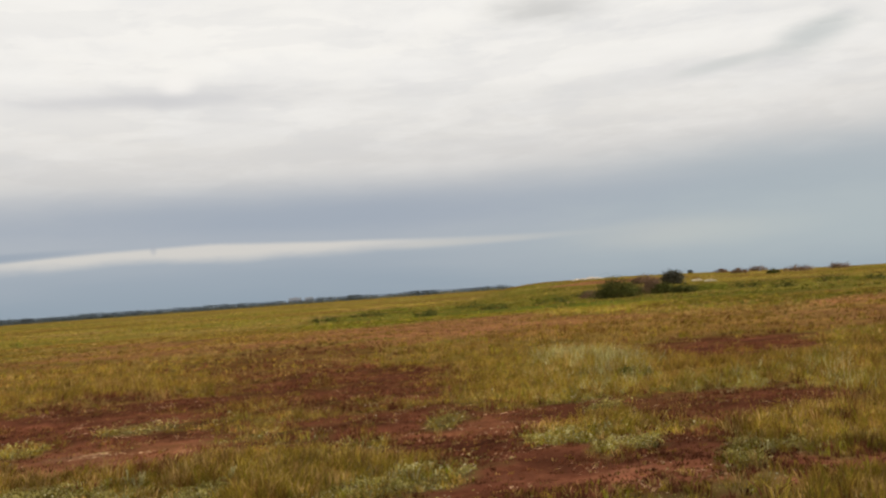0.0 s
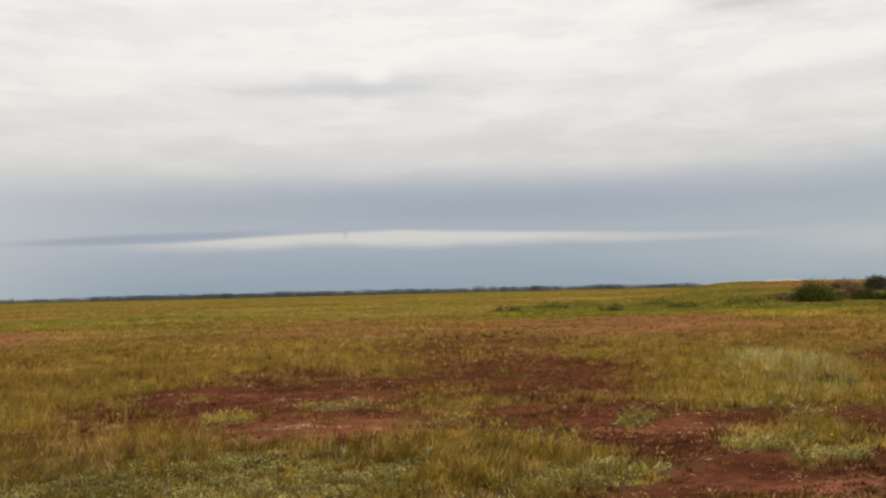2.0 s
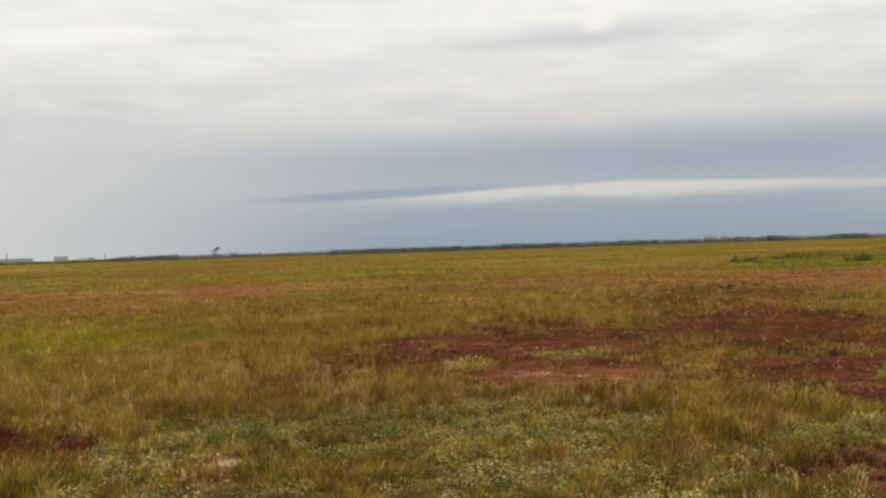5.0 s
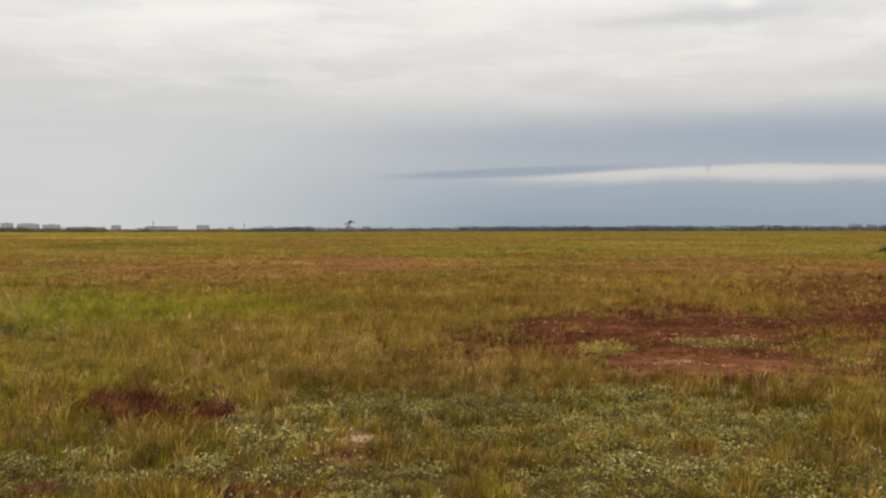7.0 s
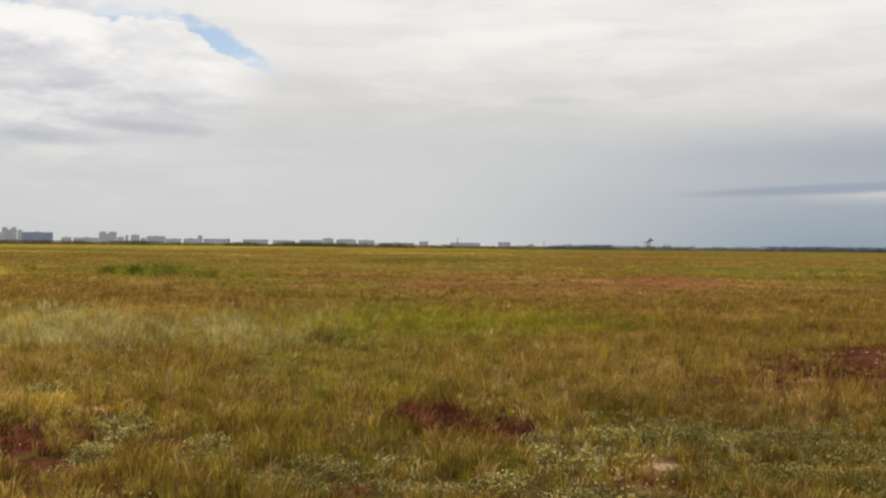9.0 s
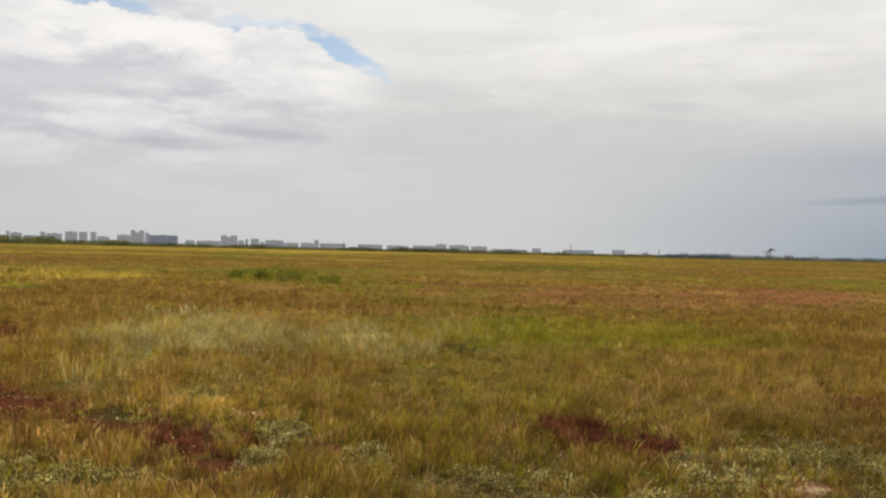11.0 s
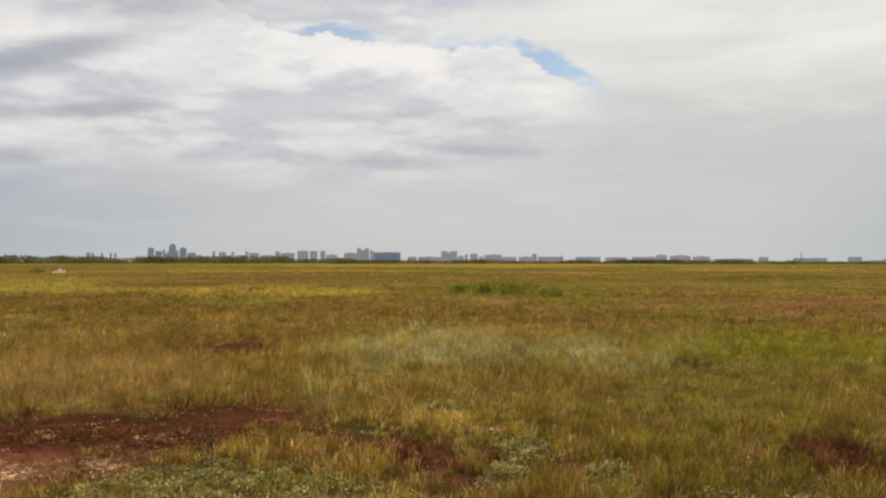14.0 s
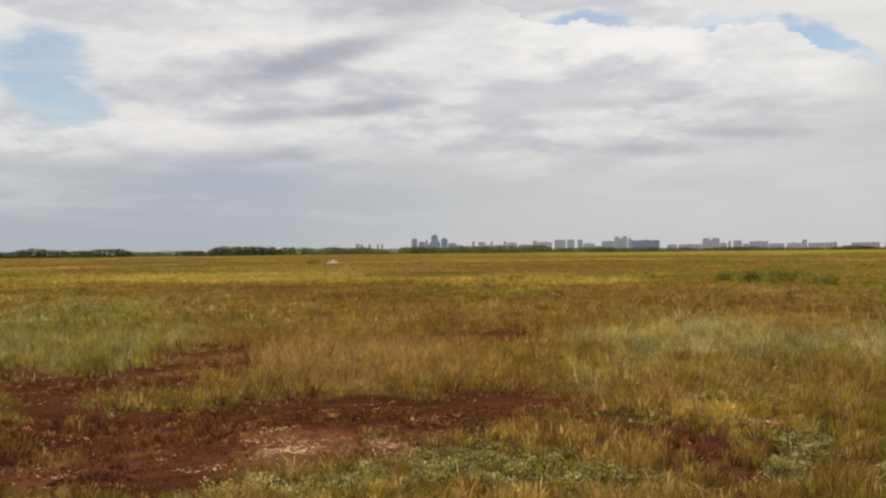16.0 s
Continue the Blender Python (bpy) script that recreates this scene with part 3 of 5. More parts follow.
stand("R", 87.7, 12.50, 2.3, 0.129, 0.012, 1.00, 0.7)
stand("R", 82.2, 13.47, 2.6, 0.075, -0.006, 0.95, 0.8)
stand("R", 77.8, 15.40, 2.4, 0.113, 0.008, 0.80, 0.9)
stand("T", 71.2, 14.59, 5.0, 0.159, -0.013, 0.95, 0.8)
stand("R", 84.4, 9.63, 5.9, 0.112, 0.007, 1.00, 0.6)
stand("R", 73.2, 10.27, 6.3, 0.079, 0.001, 1.00, 0.6)
stand("R", 85.4, 8.18, 5.1, 0.081, 0.007, 1.00, 0.6)
stand("R", 74.3, 9.48, 4.5, 0.063, 0.002, 1.00, 0.6)
stand("Q", 74.5, 8.57, 5.0, 0.071, 0.003, 0.80, 0.7)
stand("R", 64.1, 10.48, 2.9, 0.068, 0.007, 1.00, 0.6)
stand("R", 59.2, 9.67, 1.5, 0.029, 0.006, 0.95, 0.7)
stand("R", 57.4, 9.09, 1.1, 0.024, 0.007, 0.95, 0.7)
stand("R", 51.6, 7.67, 1.3, 0.020, -0.003, 0.90, 0.7)
stand("O", 82.1, 11.27, 2.9, 0.058, 0.002, 0.75, 0.8)
stand("O", 80.6, 9.52, 1.8, 0.034, 0.004, 0.50, 0.9)
stand("L", 73.8, 7.07, 6.4, 0.065, -0.002, 0.90, 0.7)
stand("L", 62.0, 7.34, 5.2, 0.086, 0.005, 0.90, 0.8)
stand("L", 49.0, 7.66, 1.6, 0.055, -0.012, 0.85, 0.8)
stand("S", 73.0, 8.40, 5.3, 0.028, -0.007, 0.17, 0.9)
stand("S", 88.5, 7.86, 0.9, 0.009, 0.008, 0.20, 0.7)
stand("S", 81.8, 7.86, 1.5, 0.017, -0.004, 0.15, 0.7)
# further stands, far and near
stand("N", -29.8, 30.26, 6.4, 0.213, 0.012, 0.60, 1.0)
stand("N", -33.2, 32.21, 2.4, 0.079, 0.003, 0.70, 1.0)
stand("D", -31.6, 87.42, 8.5, 0.505, 0.024, 0.80, 0.8)
stand("P", -38.1, 44.57, 2.0, 0.106, -0.019, 0.70, 0.8)
stand("R", -32.7, 21.99, 3.7, 0.092, -0.001, 1.00, 0.7)
stand("N", -37.5, 15.73, 2.9, 0.042, -0.010, 0.70, 0.9)
stand("Q", -28.4, 7.63, 5.6, 0.039, 0.001, 0.90, 0.8)
stand("M", 82.8, 9.56, 3.5, 0.051, 0.004, 0.75, 0.8)
stand("R", 83.9, 7.39, 3.8, 0.034, 0.008, 0.90, 0.7)
stand("S", 68.1, 8.88, 3.2, 0.015, -0.007, 0.20, 0.8)
stand("D", -20.7, 117.17, 4.2, 0.601, 0.033, 0.60, 1.0)
stand("D", -12.3, 78.99, 3.3, 0.225, -0.014, 0.75, 0.9)
stand("D", 32.3, 98.72, 3.4, 0.163, 0.007, 0.70, 0.9)
stand("D", -17.6, 72.81, 2.6, 0.250, -0.009, 0.60, 0.9)
stand("N", -24.5, 31.26, 5.1, 0.220, 0.001, 0.60, 1.0)
stand("N", 47.6, 13.26, 5.4, 0.138, -0.001, 0.65, 1.0)
stand("L", 18.9, 7.84, 5.7, 0.093, -0.008, 0.75, 0.9)
stand("L", 12.2, 7.15, 4.2, 0.070, -0.012, 0.80, 0.9)
stand("L", 7.6, 7.99, 4.2, 0.091, -0.005, 0.70, 0.9)
stand("L", -3.1, 7.78, 3.5, 0.088, -0.025, 0.70, 0.9)
stand("S", 18.6, 7.28, 1.0, 0.027, -0.002, 0.85, 0.7)
stand("R", 85.8, 8.76, 4.7, 0.087, 0.005, 0.80, 0.8)
stand("R", 85.3, 7.53, 5.4, 0.039, 0.006, 0.85, 0.8)
stand("S", 86.1, 8.70, 3.9, 0.011, 0.001, 0.13, 0.8)
stand("S", 85.2, 7.59, 4.4, 0.009, 0.003, 0.13, 0.8)


def cover(x, y):
    """Weights of the kinds of cover (rows) at the points x, y."""
    r = np.hypot(x, y)
    az = np.degrees(np.arctan2(-x, y))
    lr = np.log(np.maximum(r, 0.3))
    size = np.maximum(r, 3.0)
    near = smooth(r, 60, 20)
    w1 = fbm(x * 0.9, y * 0.9, 4) * near + fbm(x * 0.12, y * 0.12, 4) * (1 - near)
    w2 = fbm(x * 0.9 + 40, y * 0.9 - 70, 4) * near + fbm(x * 0.12 + 40, y * 0.12 - 70, 4) * (1 - near)
    mottle = fbm(x * 2.4 + 9, y * 2.4 + 5, 4) * near
    tufty = smooth(fbm(x * 1.5 - 13, y * 1.5 + 29, 4), 0.22, 0.45) * smooth(r, 45, 25)
    big = fbm(x * 0.045 + 3, y * 0.045 - 8, 4)
    mid = fbm(x * 0.22 - 31, y * 0.22 + 12, 4)
    w = np.zeros((len(KINDS), len(x)))
    far = smooth(r, 40, 75)
    tan = smooth(mid + 0.5 * big, 0.0, 0.32) * 0.75
    nut = smooth(-mid + 0.5 * big, 0.0, 0.32) * 0.7
    grn = smooth(fbm(x * 0.16 + 77, y * 0.16 + 31, 3), 0.08, 0.35) * (0.12 + 0.4 * far)
    w[0] = 1.0
    for k, m in ((1, tan), (2, nut), (3, grn)):
        w *= 1 - m
        w[k] += m
    w *= 1 - 0.75 * far
    w[7] += 0.75 * far
    m = far * smooth(0.6 * mid + big, 0.0, 0.22) * 0.85
    w *= 1 - m
    w[2] += m
    m = far * smooth(fbm(x * 0.03 + 91, y * 0.03 + 7, 4) + 0.4 * mid, 0.05, 0.3) * smooth(az, 10, 45) * 0.8
    w *= 1 - m
    w[6] += m
    patchy = 0.55 + 0.45 * smooth(mid - 0.3 * big + mottle * 0.4, -0.25, 0.15)
    for k, ac, ha, lc, hl, slant, strength, ragged in PATCHES:
        hit = np.nonzero((np.abs(az - ac) < ha * 1.8 + 2) & (np.abs(lr - lc) < hl * 1.8 + 0.1 + abs(slant) * ha * 2))[0]
        if not len(hit):
            continue
        u = (az[hit] - ac) / ha + ragged * 0.85 * w1[hit]
        v = (lr[hit] - lc - slant * (az[hit] - ac)) / hl + ragged * 0.85 * w2[hit]
        d = np.sqrt(u * u + v * v) + 0.6 * mottle[hit]
        m = (smooth(d, 1.5, 0.78) if KINDS[k] in "RMQ" else smooth(d, 1.25, 0.9)) * strength
        if KINDS[k] in "NGYBWD":
            m = m * patchy[hit]
        if KINDS[k] in "RPQ":
            m = m * (1 - 0.55 * tufty[hit])
        w[:, hit] *= 1 - m
        w[k, hit] += m
    return w


def height(x, y):
    """Relief of the ground, metres."""
    r = np.hypot(x, y)
    az = np.degrees(np.arctan2(-x, y))
    fade = smooth(r, 700, 90)
    z = fade * (0.035 * fbm(x * 1.1, y * 1.1, 3) + 0.10 * fbm(x * 0.14, y * 0.14, 3))
    bank = smooth(az, -17, -22) * smooth(az, -60, -45) * np.exp(-((r - 240) / 70) ** 2)
    bank = bank * (2.1 - 1.35 * smooth(az, -24, -40))
    dip = smooth(az, -26, -36) * smooth(az, -75, -55) * 0.0036 * np.maximum(r - 300, 0)
    return z + bank - dip + 0.2 * fade * smooth(r, 60, 160) * (fbm(x * 0.02, y * 0.02, 2) - 0.6)


def spot(az, r):
    x, y = polar(az, r)
    return Vector((x, y, float(height(np.array([x]), np.array([y]))[0])))


def mesh_of(name, verts, faces, mat, smooth_faces=False):
    """A mesh from numpy arrays of vertices and of equal-sized faces."""
    me = bpy.data.meshes.new(name)
    n, k = faces.shape
    me.vertices.add(len(verts))
    me.vertices.foreach_set("co", np.ascontiguousarray(verts, dtype=np.float32).ravel())
    me.loops.add(n * k)
    me.loops.foreach_set("vertex_index", np.ascontiguousarray(faces, dtype=np.int32).ravel())
    me.polygons.add(n)
    me.polygons.foreach_set("loop_start", np.arange(0, n * k, k, dtype=np.int32))
    me.polygons.foreach_set("use_smooth", np.full(n, smooth_faces))
    me.update(calc_edges=True)
    me.materials.append(mat)
    return me


def build_ground():
    rings, turns = 400, 560
    r = 0.25 * (4700 / 0.25) ** (np.arange(rings) / (rings - 1))
    r[0] = 0.0
    az = np.arange(turns) * 360 / turns
    rr, aa = np.meshgrid(r, az, indexing="ij")
    x, y = polar(aa.ravel(), rr.ravel())
    verts = np.stack([x, y, height(x, y)], 1)
    i, j = np.meshgrid(np.arange(rings - 1), np.arange(turns), indexing="ij")
    i, j = i.ravel(), j.ravel()
    jn = (j + 1) % turns
    faces = np.stack([i * turns + j, i * turns + jn, (i + 1) * turns + jn, (i + 1) * turns + j], 1)[:, ::-1]
    me = mesh_of("ground", verts, faces, M_GROUND, True)
    lift = fbm(x * 0.5 + 5, y * 0.5, 3)[:, None] * 0.35 + 1
    colour = np.ones((len(x), 4), dtype=np.float32)
    w = cover(x, y)
    bare = w[[KINDS.index(k) for k in "RMQ"]].sum(0)[:, None]
    streak = 0.95 + 0.75 * fbm(x * 1.5 + 3, y * 1.5 - 8, 4)[:, None]
    lift = lift * (1 - bare) + bare * np.clip(streak, 0.45, 1.5)
    rr = np.hypot(x, y)
    # soil under near plants painted darker, as the shade in gaps between blades
    litter = (w[[KINDS.index(k) for k in "OTNGWBLD"]].sum(0) * smooth(rr, 15, 9))[:, None]
    soil = np.einsum("kn,kc->nc", w, SOIL)
    soil = soil * (1 - 0.75 * litter) + 0.75 * litter * np.array([(0.075, 0.050, 0.022)])
    colour[:, :3] = np.clip(soil * lift, 0, 1)
    att = me.attributes.new("cover", "FLOAT_COLOR", "POINT")
    att.data.foreach_set("color", colour.ravel())
    ob = tagged(new("ground", me), "wide flat steppe ground with reddish bare openings", "ground", kind="structure")
    return ob


build_ground()

# ---------------------------------------------------------------- grass and herbs
RNG = np.random.RandomState(5)
#            olive dry russet green silver yellow maroon   chance of each species by kind of cover
SPECIES = ["olive", "dry", "russet", "green", "silver", "yellow", "maroon", "deep"]
CHANCE = {"O": (.66, .20, .12, .02, 0, 0, 0), "T": (.18, .68, .14, 0, 0, 0, 0), "N": (.42, .16, .42, 0, 0, 0, 0),
          "G": (.22, .04, 0, .74, 0, 0, 0), "W": (.30, .10, 0, .06, .54, 0, 0), "B": (.34, .04, .04, .26, .32, 0, 0),
          "Y": (.12, .16, 0, .04, 0, .68, 0), "F": (.50, .30, .06, .08, 0, .06, 0), "R": (.04, .05, .10, 0, 0, 0, .81),
          "P": (.16, .26, .48, 0, 0, 0, .10), "L": (.62, .12, .04, .16, .06, 0, 0), "S": (.06, .20, .10, 0, 0, 0, .10), "M": (.05, .04, .05, 0, 0, 0, .86), "Q": (.05, .06, .10, 0, 0, 0, .45), "D": (.20, .02, .10, .08, 0, 0, 0, .60)}
# stature of the growth by kind of cover
TALL = {"O": 0.122, "T": 0.23, "N": 0.15, "G": 0.16, "W": 0.23, "B": 0.21, "Y": 0.25, "F": 0.18, "R": 0.035, "P": 0.06, "L": 0.07, "S": 0.03, "M": 0.10, "Q": 0.03, "D": 0.17}
CHANCE_ROWS = np.array([(CHANCE[k] + (0,))[:8] for k in KINDS])
TALL_ROW = np.array([TALL[k] for k in KINDS])
STOCK = {s: [] for s in SPECIES}


def scatter(az0, az1, r0, r1, per_m2):
    n = int(math.radians(az1 - az0) / 2 * (r1 * r1 - r0 * r0) * per_m2)
    az = RNG.uniform(az0, az1, n)
    r = np.sqrt(RNG.uniform(r0 * r0, r1 * r1, n))
    return polar(az, r)


def sow(az0, az1, r0, r1, per_m2, blades, width, spread, bent):
    """Tufts over a stretch of the meadow, each of some blades that lean outwards."""
    x, y = scatter(az0, az1, r0, r1, per_m2)
    w = cover(x, y)
    chance = np.einsum("kn,ks->ns", w, CHANCE_ROWS)
    thin = 0.55 * w[KINDS.index("S")] + 0.4 * w[KINDS.index("Q")] + 0.22 * w[KINDS.index("L")]
    tall = TALL_ROW @ w * (1 - 0.3 * smooth(np.hypot(x, y), 18, 40))
    pick = (chance.cumsum(1) < RNG.rand(len(x), 1) * chance.sum(1)[:, None]).sum(1).clip(0, len(SPECIES) - 1)
    clump = fbm(x * 1.7, y * 1.7, 3)
    gaps = fbm(x * 4.3 + 21, y * 4.3 - 6, 2)
    keep = RNG.rand(len(x)) > thin + 0.55 * smooth(clump, 0.05, -0.45) + 0.45 * smooth(gaps, 0.0, -0.35)
    z = height(x, y)
    grow = (0.75 + 0.7 * smooth(clump, -0.3, 0.5)) * RNG.uniform(0.65, 1.35, len(x))
    tone = np.clip(RNG.rand(len(x)) * 0.75 + 0.5 * (fbm(x * 1.1 + 51, y * 1.1 + 17, 3) + 0.25), 0, 1)
    for s, name in enumerate(SPECIES):
        i = np.nonzero(keep & (pick == s))[0]
        if not len(i):
            continue
        i = np.repeat(i, blades)
        n = len(i)
        h = tall[i] * grow[i] * RNG.uniform(0.5, 1.2, n)
        turn = RNG.uniform(0, 2 * np.pi, n)
        off = spread * RNG.rand(n)
        bx, by = x[i] + np.cos(turn) * off, y[i] + np.sin(turn) * off
        lean = h * RNG.uniform(0.05, 0.80, n)
        dx, dy = np.cos(turn) * lean + 0.10 * h, np.sin(turn) * lean
        face = RNG.uniform(0, np.pi, n)
        wide = width * RNG.uniform(0.6, 1.4, n) * (1.6 if name == "maroon" else 1.0)
        cx, cy = np.cos(face) * wide / 2, np.sin(face) * wide / 2
        bz = z[i] - 0.01
        base = [np.stack([bx - cx, by - cy, bz], 1), np.stack([bx + cx, by + cy, bz], 1)]
        tip = np.stack([bx + dx, by + dy, bz + h], 1)
        if bent:
            head = 1.5 if name in ("silver", "dry", "yellow") else 0.9
            up = 0.72 if head > 1 else 0.55
            mx, my, mz = bx + dx * up * up, by + dy * up * up, bz + h * up * 1.08
            mid = [np.stack([mx - cx * head, my - cy * head, mz], 1), np.stack([mx + cx * head, my + cy * head, mz], 1)]
            if head > 1:
                base = [(base[0] * 0.75 + base[1] * 0.25), (base[1] * 0.75 + base[0] * 0.25)]
            v = np.stack(base + mid + [tip], 1).reshape(-1, 3)
            f = np.array([[0, 1, 3], [0, 3, 2], [2, 3, 4]])[None] + 5 * np.arange(n)[:, None, None]
        else:
            v = np.stack(base + [tip], 1).reshape(-1, 3)
            f = np.array([[0, 1, 2]])[None] + 3 * np.arange(n)[:, None, None]
        STOCK[name].append((v, f.reshape(-1, 3), np.repeat(tone[i], 5 if bent else 3)))


sow(-46, 96, 4.6, 10.5, 340, 8, 0.0058, 0.035, True)
sow(-46, 96, 10.5, 22, 140, 6, 0.010, 0.05, False)
sow(-48, 98, 22, 60, 19, 6, 0.021, 0.10, False)
sow(-50, 100, 60, 200, 1.7, 4, 0.055, 0.35, False)
sow(-62, 112, 200, 600, 0.05, 4, 0.20, 1.2, False)
for side in ((-70, -46), (96, 112), (112, 290)):
    sow(*side, 2.0, 14, 40, 5, 0.012, 0.06, False)
    sow(*side, 14, 60, 3, 5, 0.03, 0.15, False)
sow(-46, 96, 1.0, 4.4, 60, 5, 0.008, 0.05, False)


def stuff(name, chunks, mat, label, category):
    """One object of uncountable growth from chunks of vertices, faces and, for tufts, a tone for each vertex."""
    verts, faces, tones, n = [], [], [], 0
    for v, f, *tone in chunks:
        verts.append(v)
        faces.append(f + n)
        tones += tone
        n += len(v)
    me = mesh_of(name, np.concatenate(verts), np.concatenate(faces), mat)
    if tones:
        me.attributes.new("tone", "FLOAT", "POINT").data.foreach_set("value", np.concatenate(tones).astype(np.float32))
    return tagged(new(name, me), label, category, kind="stuff")


stuff("olive_grass", STOCK["olive"], M_OLIVE, "olive green meadow grass in loose tufts over the ground", "grass")
stuff("dry_grass", STOCK["dry"], M_DRY, "straw coloured dry grass with seed heads on the meadow", "grass")
stuff("russet_grass", STOCK["russet"], M_RUSSET, "russet brown autumn grass on the meadow", "grass")
stuff("green_grass", STOCK["green"], M_GREEN, "fresh green grass stands on the meadow", "grass")
stuff("deep_green_grass", STOCK["deep"], M_DEEP, "dark green lush grass in the moist belt", "grass")
stuff("silver_grass", STOCK["silver"], M_SILVER, "pale silvery feathery grass stands on the meadow", "grass")
stuff("yellow_grass", STOCK["yellow"], M_YELLOW, "golden yellow ripe grass in the distance", "grass")
stuff("maroon_saltwort", STOCK["maroon"], M_MAROON, "low dark maroon saltwort mats on bare soil", "herbs")


def leaves(x, y, z, size, up=0.5):
    """One small folded leaf, two triangles wide, at each point."""
    n = len(x)
    a = RNG.uniform(0, 2 * np.pi, n)
    t = RNG.uniform(-1, 1, n) * (1 - up) * 1.4
    s = size * RNG.uniform(0.6, 1.35, n)
    d = np.stack([np.cos(a) * np.cos(t), np.sin(a) * np.cos(t), np.sin(t)], 1) * s[:, None]
    b = np.stack([-np.sin(a), np.cos(a), RNG.uniform(-1, 1, n) * (1 - up)], 1) * (s * 0.36)[:, None]
    p = np.stack([x, y, z], 1)
    v = np.stack([p - d / 2, p + b, p + d / 2, p - b], 1).reshape(-1, 3)
    f = np.array([[0, 1, 2], [0, 2, 3]])[None] + 4 * np.arange(n)[:, None, None]
    return v, f.reshape(-1, 3)


def straws(x, y, z, size):
    """One thin dry stem lying on the ground at each point."""
    n = len(x)
    a = RNG.uniform(0, np.pi, n)
    s = size * RNG.uniform(0.5, 1.5, n)
    d = np.stack([np.cos(a), np.sin(a), RNG.uniform(-0.18, 0.18, n)], 1) * s[:, None]
    b = np.stack([-np.sin(a), np.cos(a), np.full(n, 0.5)], 1) * (s * 0.085)[:, None]
    p = np.stack([x, y, z], 1)
    v = np.stack([p - d / 2 - b, p + d / 2 - b, p + d / 2 + b, p - d / 2 + b], 1).reshape(-1, 3)
    f = np.array([[0, 1, 2], [0, 2, 3]])[None] + 4 * np.arange(n)[:, None, None]
    return v, f.reshape(-1, 3)


def build_forbs():
    green, pale = [], []
    for r0, r1, dens, size in ((4.8, 9.5, 8500, 0.0185), (9.5, 15, 2600, 0.024)):
        x, y = scatter(-46, 96, r0, r1, dens)
        w = cover(x, y)
        m = (0.8 if r0 < 9 else 0.5) * w[KINDS.index("L")] + 0.10 * w[KINDS.index("O")] + 0.05 * w[KINDS.index("W")] + 0.06 * w[KINDS.index("N")]
        mound = smooth(fbm(x * 5.2 + 11, y * 5.2, 3), -0.25, 0.22)
        k = RNG.rand(len(x)) < m * (0.30 + 0.70 * mound)
        x, y, mound = x[k], y[k], mound[k]
        z = height(x, y) + (0.012 + 0.085 * mound) * RNG.rand(len(x)) ** 0.6
        light = RNG.rand(len(x)) < 0.06 + 0.12 * smooth(fbm(x * 2.1 - 31, y * 2.1 + 8, 3), 0.0, 0.4)
        green.append(leaves(x[~light], y[~light], z[~light], size, 0.3))
        pale.append(leaves(x[light], y[light], z[light] + 0.006, size * 0.9, 0.4))
    stuff("leafy_forbs", green, M_FORB, "low grey-green small-leaved herbs matting the ground", "herbs")
    stuff("silvery_forbs", pale, M_FORB_PALE, "pale silvery small-leaved herbs among the green mats", "herbs")
    chunks = []
    for r0, r1, dens, size in ((4.6, 9.5, 5200, 0.024), (9.5, 17, 2600, 0.030)):
        x, y = scatter(-46, 96, r0, r1, dens)
        w = cover(x, y)
        m = 0.9 * w[KINDS.index("S")] + 0.16 * w[KINDS.index("Q")] + 0.06 * w[KINDS.index("R")] + 0.03 * w[KINDS.index("L")] + 0.03 * w[KINDS.index("P")]
        k = RNG.rand(len(x)) < m * smooth(fbm(x * 3.1 - 7, y * 3.1, 4), 0.05, 0.45)
        x, y = x[k], y[k]
        chunks.append(straws(x, y, height(x, y) + 0.015, size))
    stuff("straw_litter", chunks, M_STRAW, "pale straw and dry flakes lying on bare soil", "litter")


build_forbs()


# ---------------------------------------------------------------- single plants and things
def part(name, me, parent, label=""):
    ob = new(name, me)
    ob.parent = parent
    if label:
        ob["label"] = label
    return ob


def bm_mesh(name, bm, mat, smooth_faces=False):
    me = bpy.data.meshes.new(name)
    bm.to_mesh(me)
    bm.free()
    for p in me.polygons:
        p.use_smooth = smooth_faces
    me.materials.append(mat)
    return me


def limb(bm, pts, r0, r1, sides=5):
    """A tapered tube along some points."""
    rings = []
    for i, p in enumerate(pts):
        p = Vector(p)
        d = (Vector(pts[min(i + 1, len(pts) - 1)]) - Vector(pts[max(i - 1, 0)])).normalized()
        u = d.orthogonal().normalized()
        v = d.cross(u)
        rad = r0 + (r1 - r0) * i / (len(pts) - 1)
        rings.append([bm.verts.new(p + (u * math.cos(k * 2 * math.pi / sides) + v * math.sin(k * 2 * math.pi / sides)) * rad) for k in range(sides)])
    for a, b in zip(rings, rings[1:]):
        for k in range(sides):
            bm.faces.new((a[k], a[(k + 1) % sides], b[(k + 1) % sides], b[k]))
    bm.faces.new(rings[-1])


